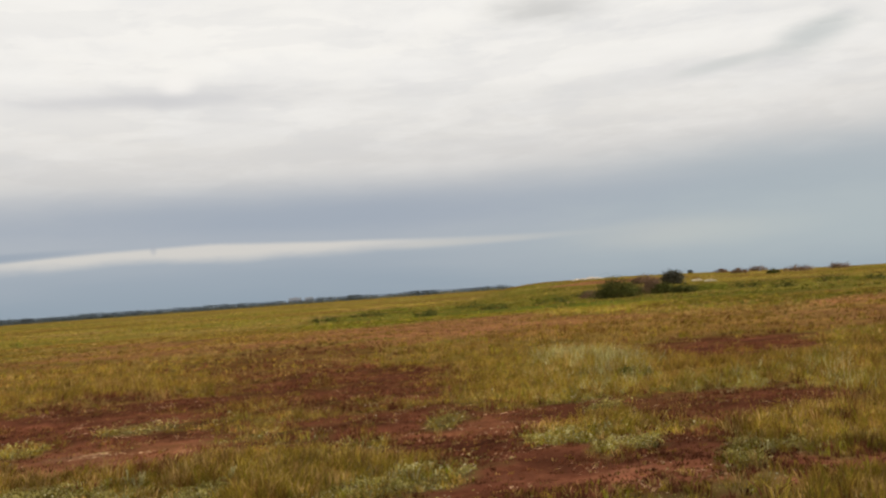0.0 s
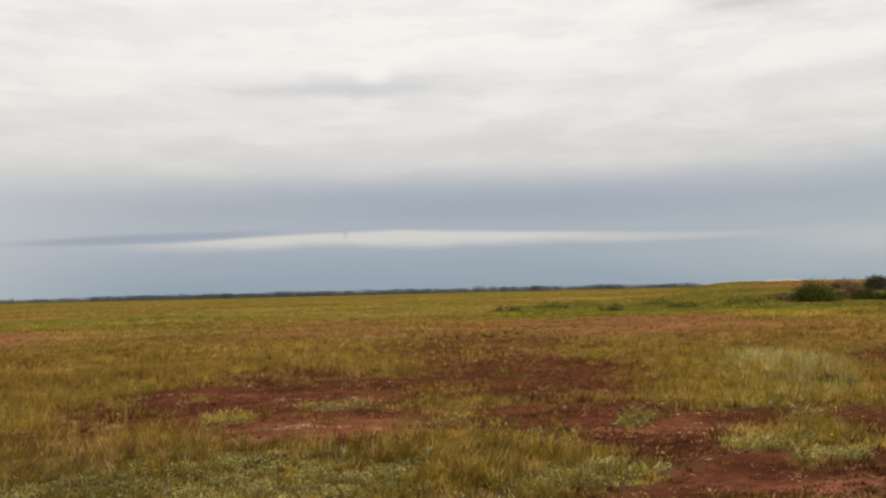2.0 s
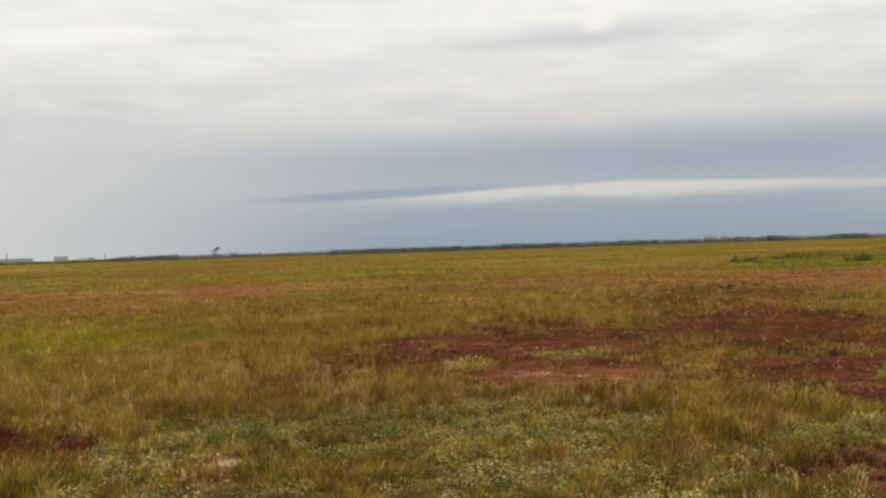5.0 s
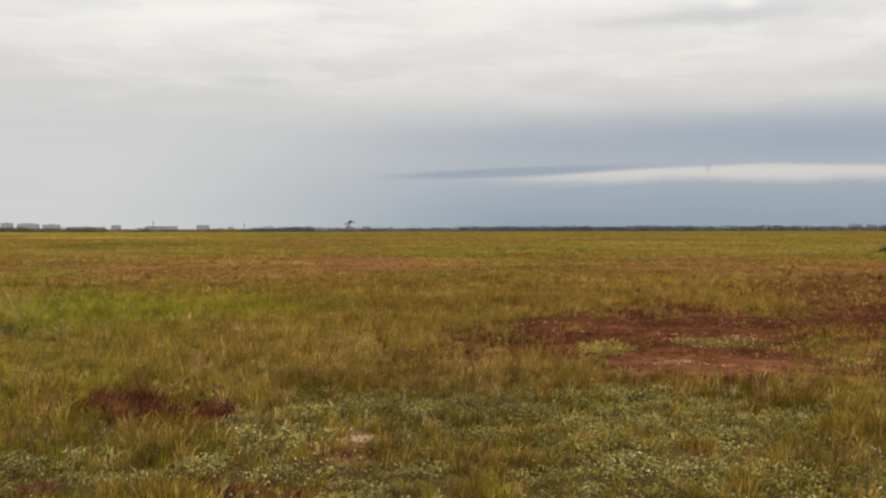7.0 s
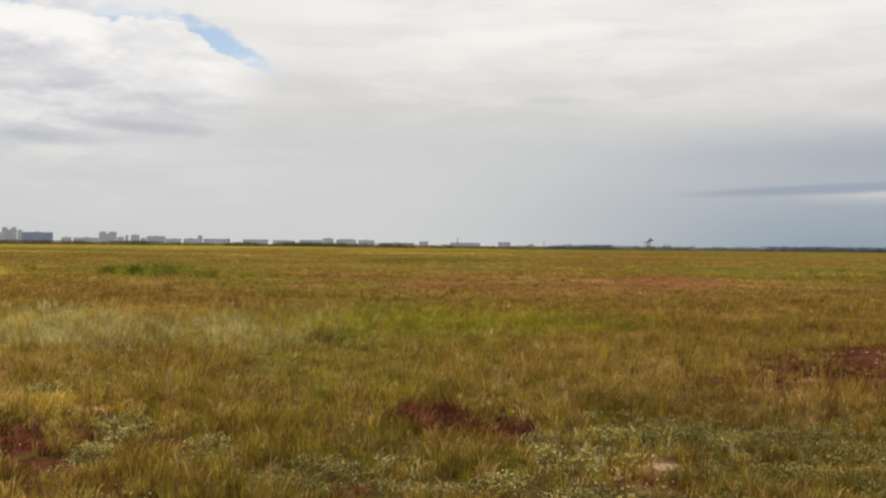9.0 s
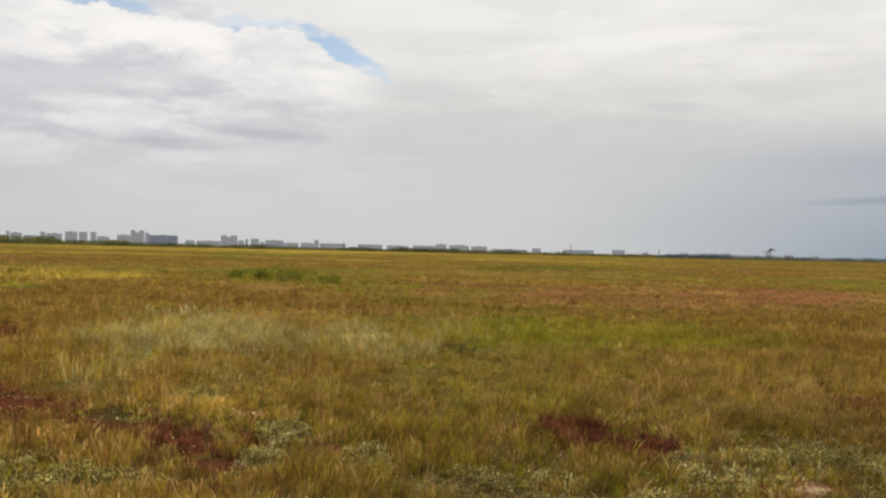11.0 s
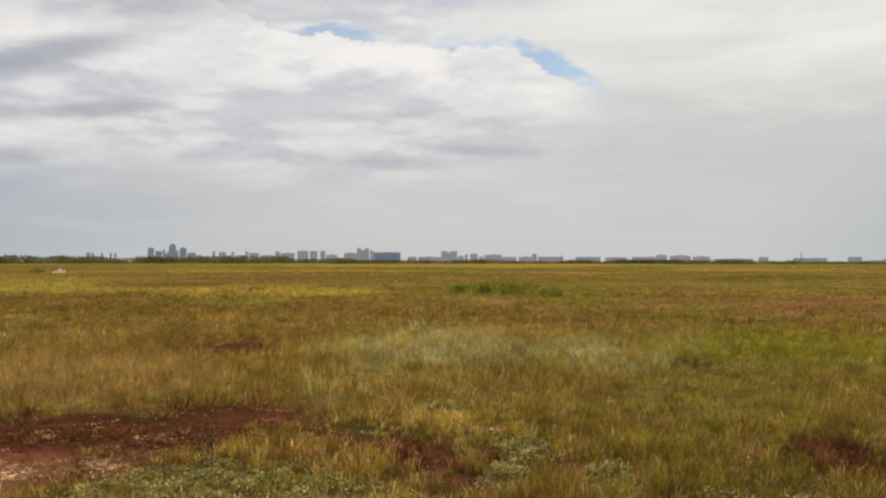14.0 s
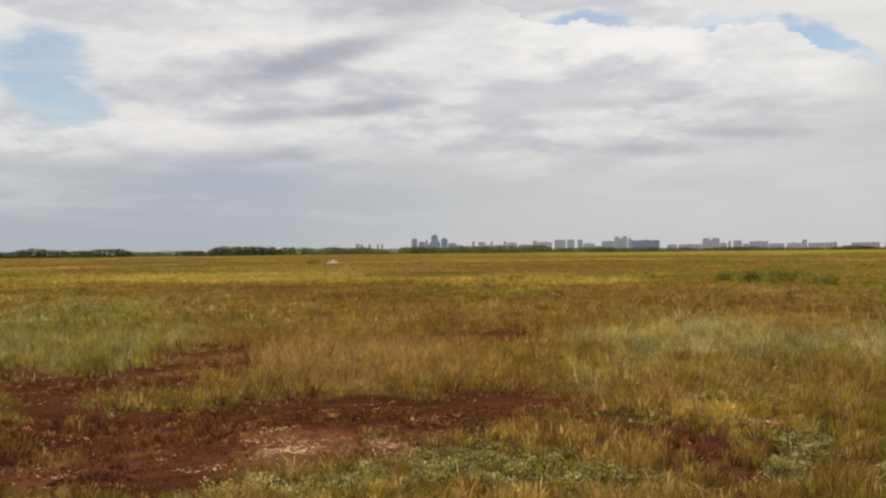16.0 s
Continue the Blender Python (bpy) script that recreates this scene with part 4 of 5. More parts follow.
def shrub(name, az, r, wide, tall, mat, clumps, per, size, label, category="bush"):
    """A bush: several tapered stems under a ragged crown of leaf clumps."""
    base = new(name)
    base.location = spot(az, r)
    tagged(base, label, category, "bushes on the bank" if category == "bush" else "")
    rnd = random.Random(int(az * 100) + int(r * 10))
    tops = []
    for k in range(clumps):
        a, q = rnd.uniform(0, 2 * math.pi), math.sqrt(rnd.random())
        z = tall * (1 - 0.6 * q * q) * rnd.uniform(0.15, 0.88)
        tops.append((math.cos(a) * q * wide / 2, math.sin(a) * q * wide / 2, z))
    for k in range(min(6, clumps)):
        bm = bmesh.new()
        x, y, z = tops[k]
        limb(bm, [(x * 0.1, y * 0.1, -0.03), (x * 0.45, y * 0.45, z * 0.5), (x * 0.9, y * 0.9, z)], tall * 0.022, tall * 0.006)
        part("stem", bm_mesh("stem", bm, M_STEM), base)
    gen = np.random.RandomState(int(az * 100) % 9999)
    c = np.repeat(np.array(tops), per, axis=0)
    blob = wide * 0.075 + tall * 0.05
    c = c + gen.normal(0, 1, c.shape) * np.array([blob, blob, blob * 0.75])
    c[:, 2] = np.clip(c[:, 2], 0.03 * tall, None)
    v, f = leaves(c[:, 0], c[:, 1], c[:, 2], size, 0.2)
    part("crown", mesh_of("crown", v, f, mat), base)
    return base


def dry_stalk(az, r, tall, label, forks=5):
    base = new("dry_stalk")
    base.location = spot(az, r)
    tagged(base, label, "dead plant")
    rnd = random.Random(int(az * 77 + r * 13))
    for k in range(forks):
        bm = bmesh.new()
        a, h = rnd.uniform(0, 6.28), tall * rnd.uniform(0.6, 1.0)
        q = h * rnd.uniform(0.2, 0.55)
        limb(bm, [(0, 0, -0.02), (math.cos(a) * q * 0.4, math.sin(a) * q * 0.4, h * 0.55), (math.cos(a) * q, math.sin(a) * q, h)], 0.006, 0.002, 4)
        for j in range(3):
            b, t = rnd.uniform(0, 6.28), rnd.uniform(0.4, 0.85)
            p = Vector((math.cos(a) * q * t, math.sin(a) * q * t, h * t))
            limb(bm, [p, p + Vector((math.cos(b) * 0.03, math.sin(b) * 0.03, 0.05)), p + Vector((math.cos(b) * 0.05, math.sin(b) * 0.05, 0.10))], 0.004, 0.0025, 4)
        part("stem", bm_mesh("stem", bm, M_STALK), base)
    return base


shrub("bush", -26.1, 83, 3.5, 1.5, M_BUSH, 80, 130, 0.10, "dark olive bush growing on the green rise")
shrub("bush", -28.6, 89, 2.2, 0.85, M_BUSH, 44, 110, 0.10, "lower dark olive bush beside a taller bush")
shrub("bush", -27.85, 94, 2.2, 1.5, M_BUSH_RED, 50, 110, 0.10, "reddish brown bush on the green rise")
shrub("bush", -24.7, 90, 2.0, 0.8, M_BUSH_RED, 24, 50, 0.11, "low reddish brown bush on the meadow")
shrub("bush", -29.7, 88, 2.0, 0.6, M_BUSH, 36, 100, 0.10, "low green bush on the grassy rise")
shrub("bush", -31.1, 92, 2.8, 0.45, M_WEED, 26, 60, 0.11, "flat spreading green bush on the rise")
shrub("bush", -29.0, 150, 3.1, 2.35, M_BUSH_GREY, 60, 120, 0.16, "grey-violet leafed bush standing on the low bank")
shrub("bush", -29.95, 225, 1.0, 0.95, M_BUSH_GREY, 24, 90, 0.12, "small dark rounded bush on top of the low bank")
shrub("bush", -27.4, 165, 4.2, 1.4, M_BUSH_RED, 40, 60, 0.18, "wide brownish bush on the low bank")
shrub("bush", -32.6, 205, 3.0, 1.0, M_BUSH_RED, 26, 40, 0.2, "brownish dry bush on the low bank")
shrub("bush", -34.3, 190, 2.2, 0.8, M_BUSH, 22, 40, 0.2, "small green bush on the low bank")
shrub("bush", -35.6, 205, 5.0, 0.9, M_BUSH_RED, 36, 40, 0.22, "wide brownish bush on the low bank")
shrub("bush", -31.6, 215, 2.6, 0.8, M_BUSH_RED, 22, 40, 0.18, "brownish dry bush on the low bank")
shrub("bush", -33.5, 222, 3.6, 0.9, M_BUSH_RED, 30, 40, 0.2, "wide brownish bush on the low bank")
shrub("bush", -37.6, 215, 4.2, 1.0, M_BUSH_RED, 30, 40, 0.2, "wide brownish bush on the low bank")
shrub("bush", 72.7, 158, 1.9, 1.0, M_WEED, 22, 40, 0.12, "small green bush beside a rubble heap")
shrub("bush", -13.5, 95, 2.2, 0.35, M_WEED, 18, 40, 0.10, "low dark green bush in the green belt")
shrub("bush", -22.0, 88, 3.0, 0.4, M_WEED, 20, 40, 0.10, "low spreading green bush in the green belt")
for a, r, w, h in ((-9.5, 70, 2.0, 0.3), (-11.8, 78, 2.6, 0.35), (-15.2, 66, 1.8, 0.3), (-17.6, 90, 3.2, 0.4), (-19.2, 72, 2.0, 0.35), (-22.5, 78, 2.4, 0.4),
                   (-24.0, 100, 3.4, 0.5), (-33.0, 92, 2.6, 0.5), (-35.0, 84, 2.2, 0.45), (-37.2, 96, 3.0, 0.6), (-39.5, 88, 2.4, 0.5)):
    shrub("low_bush", a, r, w, h, M_BUSH, 16, 40, 0.10, "low dark green bush in the green belt", "shrub")["group"] = "bushes in the green belt"
shrub("low_shrub", -27.5, 16.4, 0.55, 0.17, M_BUSH, 16, 50, 0.03, "small dark shrub among pale grass tufts", "shrub")
shrub("low_shrub", 37.6, 15.6, 0.6, 0.17, M_BUSH, 16, 45, 0.032, "low dark green leafy shrub in the grass", "shrub")
for k, (a, r, w, h) in enumerate(((47.4, 48, 1.6, 0.95), (46.4, 50, 1.5, 0.8), (48.6, 47, 1.1, 0.6), (44.9, 46, 1.3, 0.4), (49.9, 50, 0.9, 0.4))):
    shrub("weed_clump", a, r, w, h, M_WEED, 18, 34, 0.085, "leafy green weeds standing above the grass", "weeds")["group"] = "weeds in the meadow"
for a, r in ((36.2, 17.5), (38.8, 14.8), (53.1, 15.2)):
    shrub("thistle", a, r, 0.2, 0.26, M_WEED, 6, 22, 0.025, "dark green thistle-like weed in pale grass", "weed")
for a, r in ((63.0, 50), (61.5, 52), (10.0, 66), (8.2, 64), (11.4, 63), (6.8, 66), (87.5, 36), (85.6, 38), (54.0, 58)):
    shrub("weed_clump", a, r, 0.8, 0.42, M_WEED, 7, 22, 0.08, "small dark weed clump in yellow grass", "weeds")["group"] = "weeds in the meadow"
for a, r, h in ((65.75, 8.7, 0.20), (65.1, 8.75, 0.17), (52.25, 8.3, 0.16)):
    dry_stalk(a, r, h, "forked dry brown stalk beside bare red soil")


def stone_mesh(seed, mat):
    rnd = random.Random(seed)
    bm = bmesh.new()
    bmesh.ops.create_icosphere(bm, subdivisions=1, radius=0.5)
    for v in bm.verts:
        v.co *= rnd.uniform(0.7, 1.15)
    return bm_mesh("stone", bm, mat)


def rubble_heap(name, az, r, wide, tall, count, label, mat=M_CHALK, piece="stone"):
    base = new(name)
    base.location = spot(az, r)
    tagged(base, label, "rubble")
    rnd = random.Random(int(az * 31))
    kinds = [stone_mesh(s, mat) for s in range(4)]
    for k in range(count):
        q, a = math.sqrt(rnd.random()), rnd.uniform(0, 6.28)
        ob = part(piece, kinds[k % 4], base)
        size = min(0.5, wide * (0.14 if piece == "stone" else 0.10)) * rnd.uniform(0.5, 1.3)
        x = math.cos(a) * q * wide / 2
        lump = math.exp(-((x / wide - 0.12) * 5) ** 2) + 0.6 * math.exp(-((x / wide + 0.25) * 7) ** 2)
        ob.location = (x, math.sin(a) * q * wide / 3, rnd.uniform(0, 1) * tall * lump * 0.8 * (1 - 0.5 * abs(math.sin(a) * q)))
        ob.scale = (size * 1.2, size, size * 0.75)
        ob.rotation_euler = (rnd.uniform(0, 3), rnd.uniform(0, 3), rnd.uniform(0, 3))


rubble_heap("rubble_heap", 71.6, 160, 2.6, 0.75, 60, "white heap of broken rubble in yellow grass")
rubble_heap("clod_heap", 18.7, 7.22, 0.27, 0.045, 70, "small heap of pale dry earth clods among herbs", M_PALE_SOIL, "clod")
rubble_heap("rubble_heap", -24.3, 218, 7.6, 0.55, 100, "pale chalky spoil along the low bank")
rubble_heap("rubble_heap", -30.3, 165, 2.0, 0.4, 40, "pale chalky spoil beside dark bushes")
rubble_heap("rubble_heap", -31.0, 150, 2.0, 0.35, 30, "small pale spoil pile on the bank")


# ---------------------------------------------------------------- woods on the horizon
def woodland(name, az0, az1, r, low, high, mat, step, label, seed):
    """A belt of far trees: uneven crowns of leaf clumps side by side."""
    gen = np.random.RandomState(seed)
    n = int(math.radians(az1 - az0) * r / step * 8.0)
    a = gen.uniform(az0, az1, n)
    swell = np.clip(0.5 + 1.3 * fbm(a * 0.55 + seed, np.full(n, seed * 1.7), 4), 0, 1)
    edge = np.clip(np.minimum(a - az0, az1 - a) / 0.7 + 0.25, 0, 1) ** 0.6
    h = (low + (high - low) * swell) * gen.uniform(0.93, 1.02, n) * edge
    x, y = polar(a, r * gen.uniform(0.985, 1.03, n))
    m = 36
    w = step * gen.uniform(0.8, 1.7, n)
    p = gen.normal(0, 0.5, (n, m, 2)) * w[:, None, None]
    crown = np.clip(1.1 - 0.35 * np.hypot(p[..., 0], p[..., 1]) / w[:, None], 0.4, 1)
    z = h[:, None] * gen.rand(n, m) ** 1.15 * crown
    size = np.repeat(np.maximum(0.42, h * 0.2), m)
    v, f = leaves((x[:, None] + p[..., 0]).ravel(), (y[:, None] + p[..., 1]).ravel(), z.ravel(), size, 0.15)
    tagged(new(name, mesh_of(name, v, f, mat)), label, "trees", kind="stuff")


# these first two belts carry haze in their leaf colour
woodland("far_woodland", -20, 12, 660, 2.7, 3.7, M_WOOD_HAZED, 3, "woods along the horizon, coloured haze blue-green", 3)
woodland("far_woodland", 4, 26, 640, 2.3, 3.6, M_WOOD_HAZED, 3, "woods with gaps along the horizon, coloured haze blue-green", 4)
woodland("far_woodland", 22, 38, 650, 1.9, 2.9, M_WOOD_NEAR, 3.2, "dark low tree belt on the horizon", 5)
woodland("far_woodland", 37, 57, 750, 2.1, 3.5, M_WOOD_NEAR, 3.2, "thin low tree belt on the horizon", 6)
woodland("far_woodland", 42.0, 44.0, 740, 2.9, 3.6, M_WOOD_NEAR, 3.2, "dark clump of far trees", 9)
woodland("far_woodland", 38.2, 41.4, 740, 2.8, 3.5, M_WOOD_NEAR, 3.2, "dark clump of far trees", 10)
woodland("woodland", 55.5, 61, 900, 4.2, 7.4, M_WOOD_TOWN, 3.2, "low green tree belt before the town", 7)
woodland("woodland", 59, 74.8, 850, 4.4, 6.8, M_WOOD_TOWN, 3.2, "low green tree belt before the town", 8)
woodland("woodland", 74.3, 78.4, 800, 6.8, 8.4, M_WOOD_NEAR, 3.2, "dense dark green wood at the field's edge", 12)
woodland("woodland", 78.2, 83.2, 850, 3.6, 5.2, M_WOOD_NEAR, 3.2, "dark tree belt at the field's edge", 13)
woodland("woodland", 82.4, 114, 760, 4.6, 7.2, M_WOOD_NEAR, 3.2, "dark tree belt at the field's edge", 14)


# ---------------------------------------------------------------- town on the horizon
def box(bm, x0, x1, y0, y1, z0, z1):
    m = Matrix.Translation(((x0 + x1) / 2, (y0 + y1) / 2, (z0 + z1) / 2)) @ Matrix.Diagonal((x1 - x0, y1 - y0, z1 - z0, 1))
    bmesh.ops.create_cube(bm, size=1.0, matrix=m)


def building(name, az0, az1, el, r, mat, label, shape="flat", storeys=0, deep=14.0):
    """A far building that spans two azimuths and reaches an elevation (degrees) at r metres."""
    base = new(name)
    x, y = polar((az0 + az1) / 2, r)
    base.matrix_world = Matrix.Translation((x, y, 0)) @ Matrix.Rotation(radians((az0 + az1) / 2), 4, "Z")
    tagged(base, label, "building", "town on the horizon")
    w = math.radians(az1 - az0) * r
    h = 1.55 + r * math.tan(radians(el))
    storeys = storeys or max(2, int(h / 3.2))
    floor_h = h / storeys
    bm = bmesh.new()
    if shape == "round":
        box(bm, -w / 2, w / 2, 0, deep, 0, h * 0.90)
        box(bm, -w * 0.40, w * 0.40, 0.8, deep - 0.8, h * 0.90, h * 0.96)
        box(bm, -w * 0.26, w * 0.26, 1.6, deep - 1.6, h * 0.96, h)
    else:
        box(bm, -w / 2, w / 2, 0, deep, 0, h)
    part("wall", bm_mesh("wall", bm, mat), base)
    bm = bmesh.new()
    if shape == "gable":
        a = [bm.verts.new(p) for p in ((-w / 2 - 0.5, -0.6, h), (w / 2 + 0.5, -0.6, h), (w / 2 + 0.5, deep + 0.6, h), (-w / 2 - 0.5, deep + 0.6, h))]
        b = [bm.verts.new(p) for p in ((-w / 2 - 0.5, deep / 2, h + 2.2), (w / 2 + 0.5, deep / 2, h + 2.2))]
        for f in ((a[0], a[1], b[1], b[0]), (a[2], a[3], b[0], b[1]), (a[1], a[2], b[1]), (a[3], a[0], b[0]), tuple(reversed(a))):
            bm.faces.new(f)
    else:
        t = 1.0 if shape == "round" else 0.0
        k = 0.26 if shape == "round" else 0.5
        box(bm, -w * k - 0.3, w * k + 0.3, 1.3 * t, deep - 1.3 * t, h, h + 0.7)
    roof = part("roof", bm_mesh("roof", bm, M_ROOF), base)
    if shape == "flat" and w > 8:
        bm = bmesh.new()
        box(bm, -w * 0.12, w * 0.10, deep * 0.3, deep * 0.7, h + 0.7, h + 2.6)
        part("plant_room", bm_mesh("plant_room", bm, M_CONCRETE), roof)
    bays = max(2, min(7, int(w / 5)))
    bm = bmesh.new()
    box(bm, -w / bays * 0.34, w / bays * 0.34, -0.12, 0.1, 0, floor_h * 0.52)
    pane = bm_mesh("window", bm, M_WINDOW)
    rows = min(storeys, 9)
    for i in range(rows):
        for j in range(bays):
            ob = part("window", pane, base)
            top = 0.88 if shape == "round" else 0.97
            ob.location = (-w / 2 + w * (j + 0.5) / bays, 0, h * top * (i + 0.25) / rows)
    return base


# aerial haze over the town sits in the facade colours, not in a volume
CITY = "distant high-rise behind low trees, coloured haze blue-grey"
building("high_rise", 66.68, 67.01, 0.73, 4200, M_HAZE_BLUE, CITY)
building("high_rise", 66.25, 66.60, 0.55, 4250, M_HAZE_BLUE, CITY)
building("high_rise", 66.09, 66.22, 0.67, 4200, M_HAZE_BLUE, "distant slim tower, coloured haze blue-grey", "round")
building("high_rise", 65.51, 65.88, 0.96, 4150, M_HAZE_BLUE, "tallest distant tower with stepped crown, coloured haze blue-grey", "round")
building("high_rise", 64.95, 65.32, 0.76, 4200, M_HAZE_BLUE, "distant tower with stepped crown, coloured haze blue-grey", "round")
building("apartment_block", 64.45, 64.90, 0.46, 4200, M_HAZE_BLUE, CITY)
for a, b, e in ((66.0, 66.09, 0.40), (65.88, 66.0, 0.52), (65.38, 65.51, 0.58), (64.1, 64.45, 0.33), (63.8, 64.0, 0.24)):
    building("apartment_block", a, b, e, 4300, M_HAZE_BLUE, "distant block between towers, coloured haze blue-grey")
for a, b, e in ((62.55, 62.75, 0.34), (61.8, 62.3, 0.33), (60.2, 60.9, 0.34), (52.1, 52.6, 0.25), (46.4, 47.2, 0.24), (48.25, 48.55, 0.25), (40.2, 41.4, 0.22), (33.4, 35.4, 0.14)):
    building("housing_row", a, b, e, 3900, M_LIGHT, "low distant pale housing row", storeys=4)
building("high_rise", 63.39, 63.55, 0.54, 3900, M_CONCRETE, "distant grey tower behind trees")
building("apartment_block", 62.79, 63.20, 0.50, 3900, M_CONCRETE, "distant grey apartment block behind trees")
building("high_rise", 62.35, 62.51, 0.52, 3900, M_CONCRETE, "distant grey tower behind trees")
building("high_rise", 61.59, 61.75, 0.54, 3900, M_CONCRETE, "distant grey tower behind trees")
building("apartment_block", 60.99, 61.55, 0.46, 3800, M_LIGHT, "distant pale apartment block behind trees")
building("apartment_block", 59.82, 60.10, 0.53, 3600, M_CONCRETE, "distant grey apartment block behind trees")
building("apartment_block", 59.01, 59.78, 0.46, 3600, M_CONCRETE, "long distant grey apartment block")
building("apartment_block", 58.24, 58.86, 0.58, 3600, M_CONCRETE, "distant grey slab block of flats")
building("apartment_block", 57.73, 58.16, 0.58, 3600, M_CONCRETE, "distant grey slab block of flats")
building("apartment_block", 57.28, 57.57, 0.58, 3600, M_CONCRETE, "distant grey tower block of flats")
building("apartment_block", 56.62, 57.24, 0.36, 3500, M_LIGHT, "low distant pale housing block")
building("apartment_block", 55.52, 56.22, 0.47, 3200, M_CONCRETE, "block of flats on the horizon, coloured haze grey-blue")
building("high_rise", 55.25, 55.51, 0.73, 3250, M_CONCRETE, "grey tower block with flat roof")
building("apartment_block", 55.06, 55.27, 0.62, 3300, M_CONCRETE, "block of flats on the horizon, coloured haze grey-blue")
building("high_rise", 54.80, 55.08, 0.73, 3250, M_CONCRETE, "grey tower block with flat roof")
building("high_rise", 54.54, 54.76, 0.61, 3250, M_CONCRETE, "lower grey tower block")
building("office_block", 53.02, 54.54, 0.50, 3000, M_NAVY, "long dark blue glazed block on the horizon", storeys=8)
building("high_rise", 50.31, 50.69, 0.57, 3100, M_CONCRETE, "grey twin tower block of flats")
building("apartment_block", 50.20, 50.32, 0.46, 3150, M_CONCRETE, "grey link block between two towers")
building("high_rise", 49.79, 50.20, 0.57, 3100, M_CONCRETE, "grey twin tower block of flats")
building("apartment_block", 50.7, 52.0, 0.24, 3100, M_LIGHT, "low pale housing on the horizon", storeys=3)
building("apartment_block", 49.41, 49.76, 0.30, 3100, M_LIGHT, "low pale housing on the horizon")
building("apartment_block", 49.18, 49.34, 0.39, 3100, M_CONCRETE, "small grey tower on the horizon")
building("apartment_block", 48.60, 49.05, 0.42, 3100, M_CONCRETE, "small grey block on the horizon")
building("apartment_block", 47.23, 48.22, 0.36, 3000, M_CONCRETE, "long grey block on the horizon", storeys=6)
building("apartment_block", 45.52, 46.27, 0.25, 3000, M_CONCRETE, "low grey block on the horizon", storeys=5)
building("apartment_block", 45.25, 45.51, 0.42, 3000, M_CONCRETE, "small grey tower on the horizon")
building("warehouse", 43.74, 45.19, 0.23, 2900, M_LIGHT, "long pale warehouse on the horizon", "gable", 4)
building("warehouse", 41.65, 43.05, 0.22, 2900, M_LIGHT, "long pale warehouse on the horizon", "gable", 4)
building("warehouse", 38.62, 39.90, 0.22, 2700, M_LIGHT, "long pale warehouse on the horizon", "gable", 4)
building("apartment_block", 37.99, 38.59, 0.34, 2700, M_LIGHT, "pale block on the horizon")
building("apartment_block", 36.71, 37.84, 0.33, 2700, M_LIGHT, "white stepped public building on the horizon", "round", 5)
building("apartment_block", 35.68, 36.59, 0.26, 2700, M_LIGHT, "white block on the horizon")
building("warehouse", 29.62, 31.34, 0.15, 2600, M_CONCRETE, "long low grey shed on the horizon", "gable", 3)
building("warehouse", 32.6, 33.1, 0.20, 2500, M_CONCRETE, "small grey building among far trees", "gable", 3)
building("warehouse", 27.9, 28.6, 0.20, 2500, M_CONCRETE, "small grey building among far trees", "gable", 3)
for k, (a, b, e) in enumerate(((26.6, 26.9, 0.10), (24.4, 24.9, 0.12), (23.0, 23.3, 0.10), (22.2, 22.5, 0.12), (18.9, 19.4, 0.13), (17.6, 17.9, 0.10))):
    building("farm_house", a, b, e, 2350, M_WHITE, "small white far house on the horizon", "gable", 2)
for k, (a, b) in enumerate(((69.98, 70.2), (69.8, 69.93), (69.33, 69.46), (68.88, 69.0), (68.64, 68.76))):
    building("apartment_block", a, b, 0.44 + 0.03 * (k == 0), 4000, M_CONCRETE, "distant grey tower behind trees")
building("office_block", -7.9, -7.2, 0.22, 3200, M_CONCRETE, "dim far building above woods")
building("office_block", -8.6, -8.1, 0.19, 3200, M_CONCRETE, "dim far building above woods")


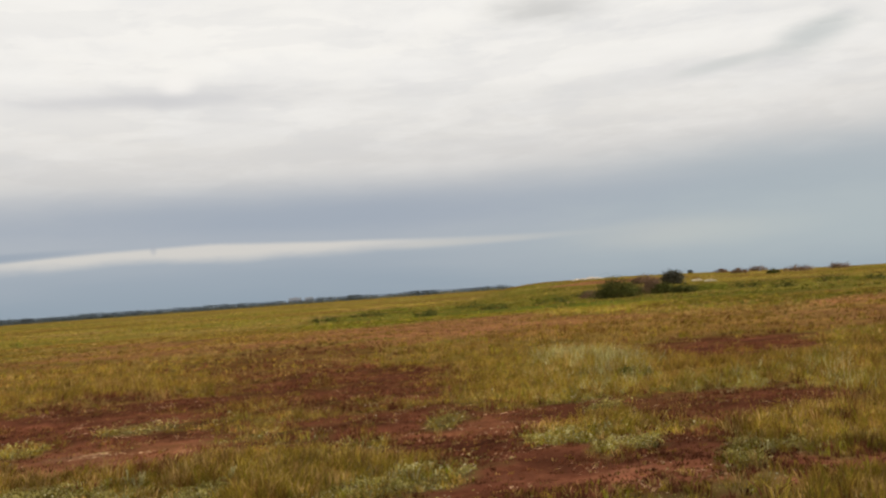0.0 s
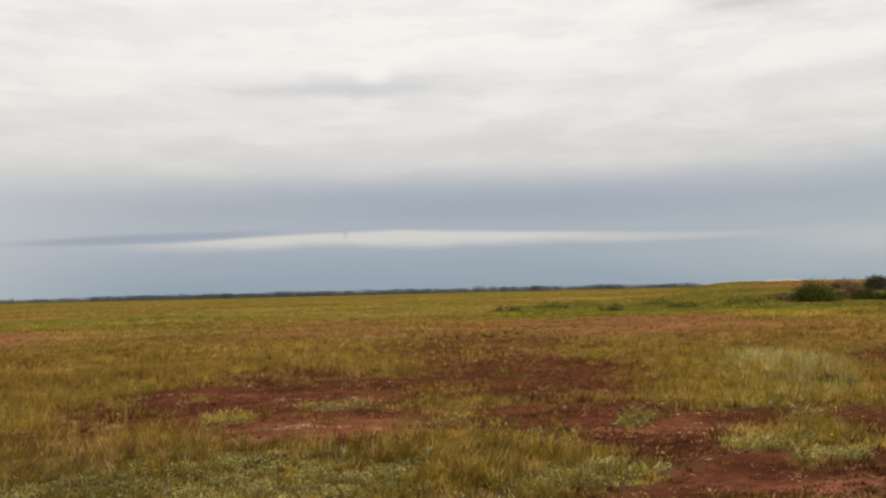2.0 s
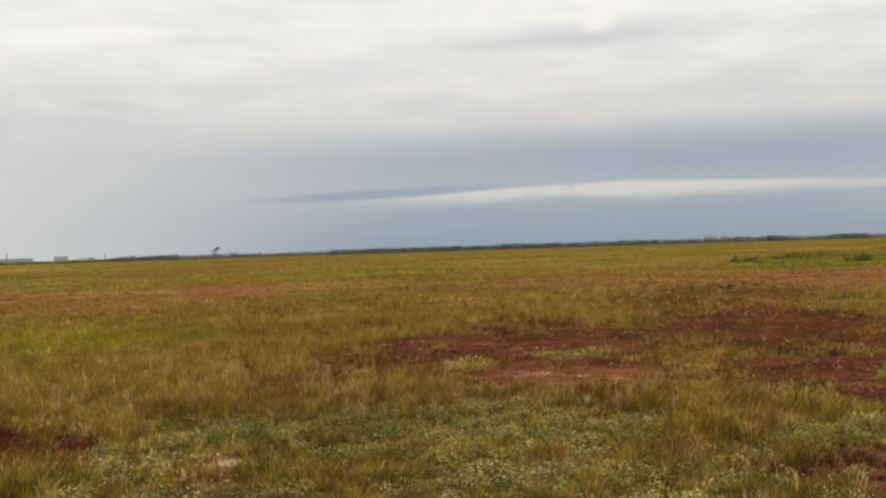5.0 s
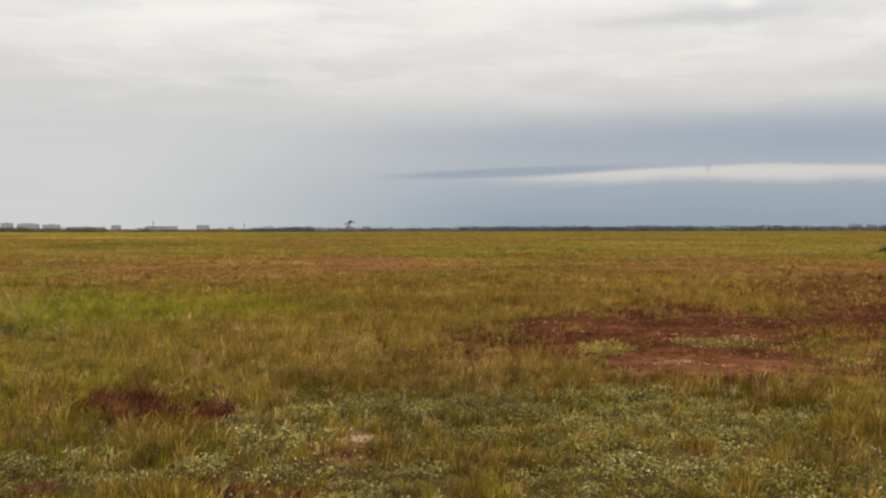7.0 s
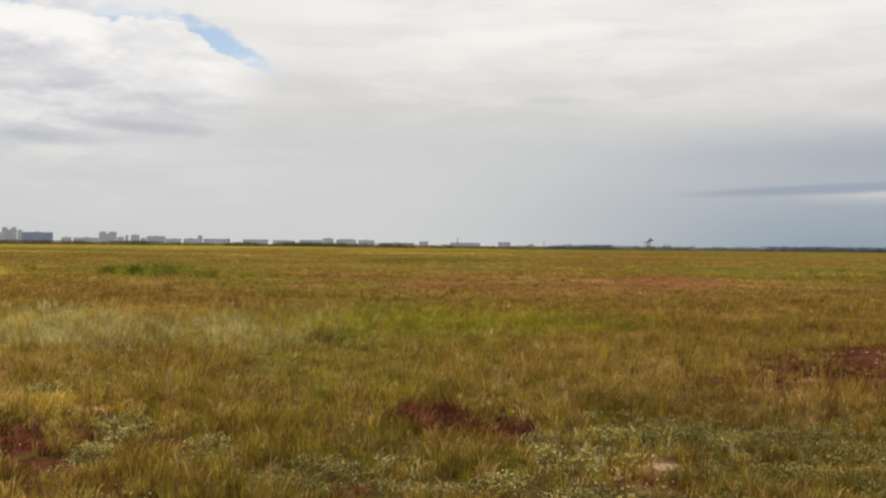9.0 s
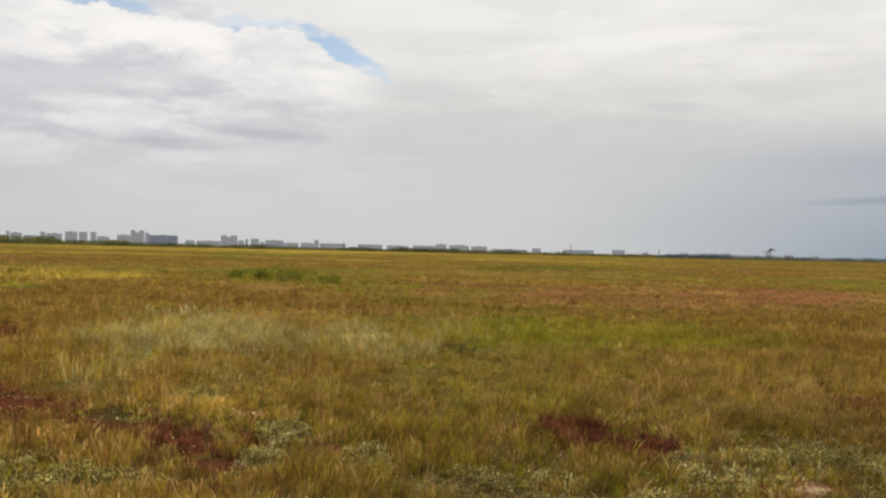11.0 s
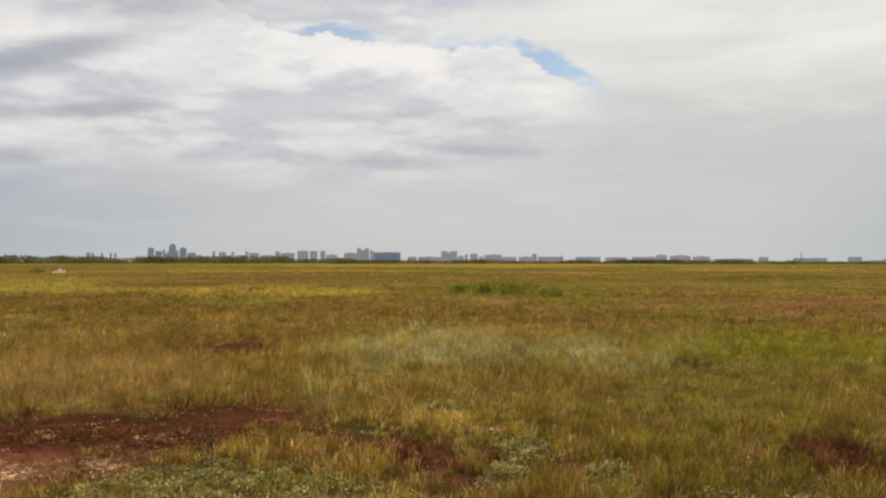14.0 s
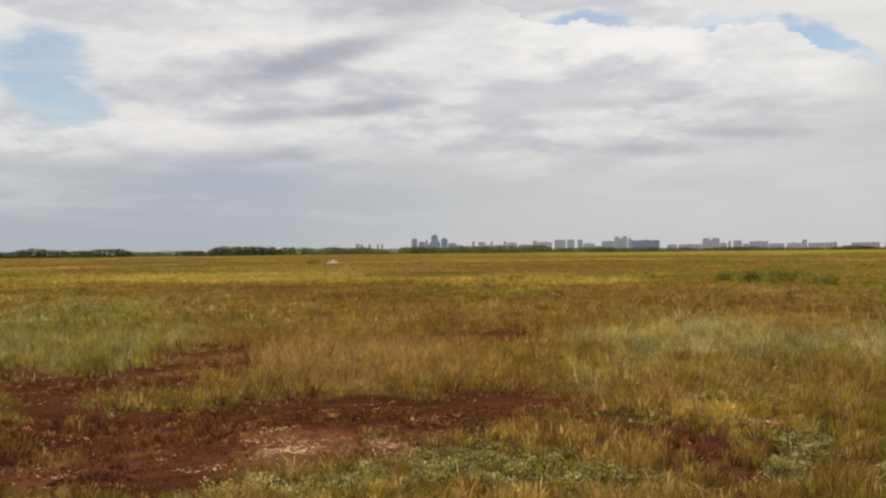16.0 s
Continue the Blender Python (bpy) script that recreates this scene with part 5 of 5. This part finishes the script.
def plant_tower(az, r):
    """A works tower: tapering shaft, side hopper, braced canopy on top."""
    base = new("works_tower")
    x, y = polar(az, r)
    base.matrix_world = Matrix.Translation((x, y, 0)) @ Matrix.Rotation(radians(az), 4, "Z")
    tagged(base, "grey works tower with a projecting top canopy", "tower")
    bm = bmesh.new()
    box(bm, -7.0, 6.0, 0, 8, 0, 9.0)
    box(bm, -5.5, 4.5, 0.5, 7.5, 9.0, 14.5)
    part("shaft", bm_mesh("shaft", bm, M_CONCRETE), base)
    bm = bmesh.new()
    box(bm, -0.5, 4.5, 2, 6, 14.5, 17.5)
    part("neck", bm_mesh("neck", bm, M_STEEL), base)
    bm = bmesh.new()
    limb(bm, [(-11.0, 4, 12.8), (-5.0, 4, 14.6), (2.0, 4, 17.2)], 0.9, 0.7, 6)
    part("conveyor", bm_mesh("conveyor", bm, M_STEEL), base)
    bm = bmesh.new()
    a = [bm.verts.new(p) for p in ((-2.5, 0, 17.3), (13.5, 0, 16.6), (13.5, 8, 16.6), (-2.5, 8, 17.3))]
    b = [bm.verts.new(p) for p in ((0.0, 1, 20.4), (10.0, 1, 19.8), (10.0, 7, 19.8), (0.0, 7, 20.4))]
    for i in range(4):
        bm.faces.new((a[i], a[(i + 1) % 4], b[(i + 1) % 4], b[i]))
    bm.faces.new(b)
    bm.faces.new(list(reversed(a)))
    part("canopy", bm_mesh("canopy", bm, M_STEEL), base)
    bm = bmesh.new()
    box(bm, 2.5, 7.0, 2, 6, 20.0, 22.3)
    part("lantern", bm_mesh("lantern", bm, M_STEEL), base)
    for px in (-3.6, 4.0):
        bm = bmesh.new()
        limb(bm, [(px, 0.8, 13.0), (px * 0.6 + 2.0, 0.8, 17.5)], 0.5, 0.5, 5)
        part("strut", bm_mesh("strut", bm, M_STEEL), base)
    bm = bmesh.new()
    box(bm, 6.0, 15.0, 0, 8, 0, 7.5)
    part("annex", bm_mesh("annex", bm, M_WHITE), base)


plant_tower(20.16, 2300)


def mast(az, r, tall):
    base = new("lattice_mast")
    x, y = polar(az, r)
    base.location = (x, y, 0)
    tagged(base, "thin steel lattice mast on the horizon", "mast")
    for k in range(3):
        bm = bmesh.new()
        a = k * 2.094
        limb(bm, [(math.cos(a) * 1.2, math.sin(a) * 1.2, 0), (math.cos(a) * 0.4, math.sin(a) * 0.4, tall)], 0.35, 0.25, 4)
        part("leg", bm_mesh("leg", bm, M_STEEL), base)
    for k in range(7):
        bm = bmesh.new()
        z, q = tall * (k + 0.5) / 7, 1.2 - 0.8 * (k + 0.5) / 7
        pts = [(math.cos(j * 2.094) * q, math.sin(j * 2.094) * q, z) for j in range(4)]
        limb(bm, pts, 0.2, 0.2, 4)
        part("brace", bm_mesh("brace", bm, M_STEEL), base)


mast(30.92, 2600, 25)
mast(26.0, 2600, 17)
mast(43.85, 2880, 22)
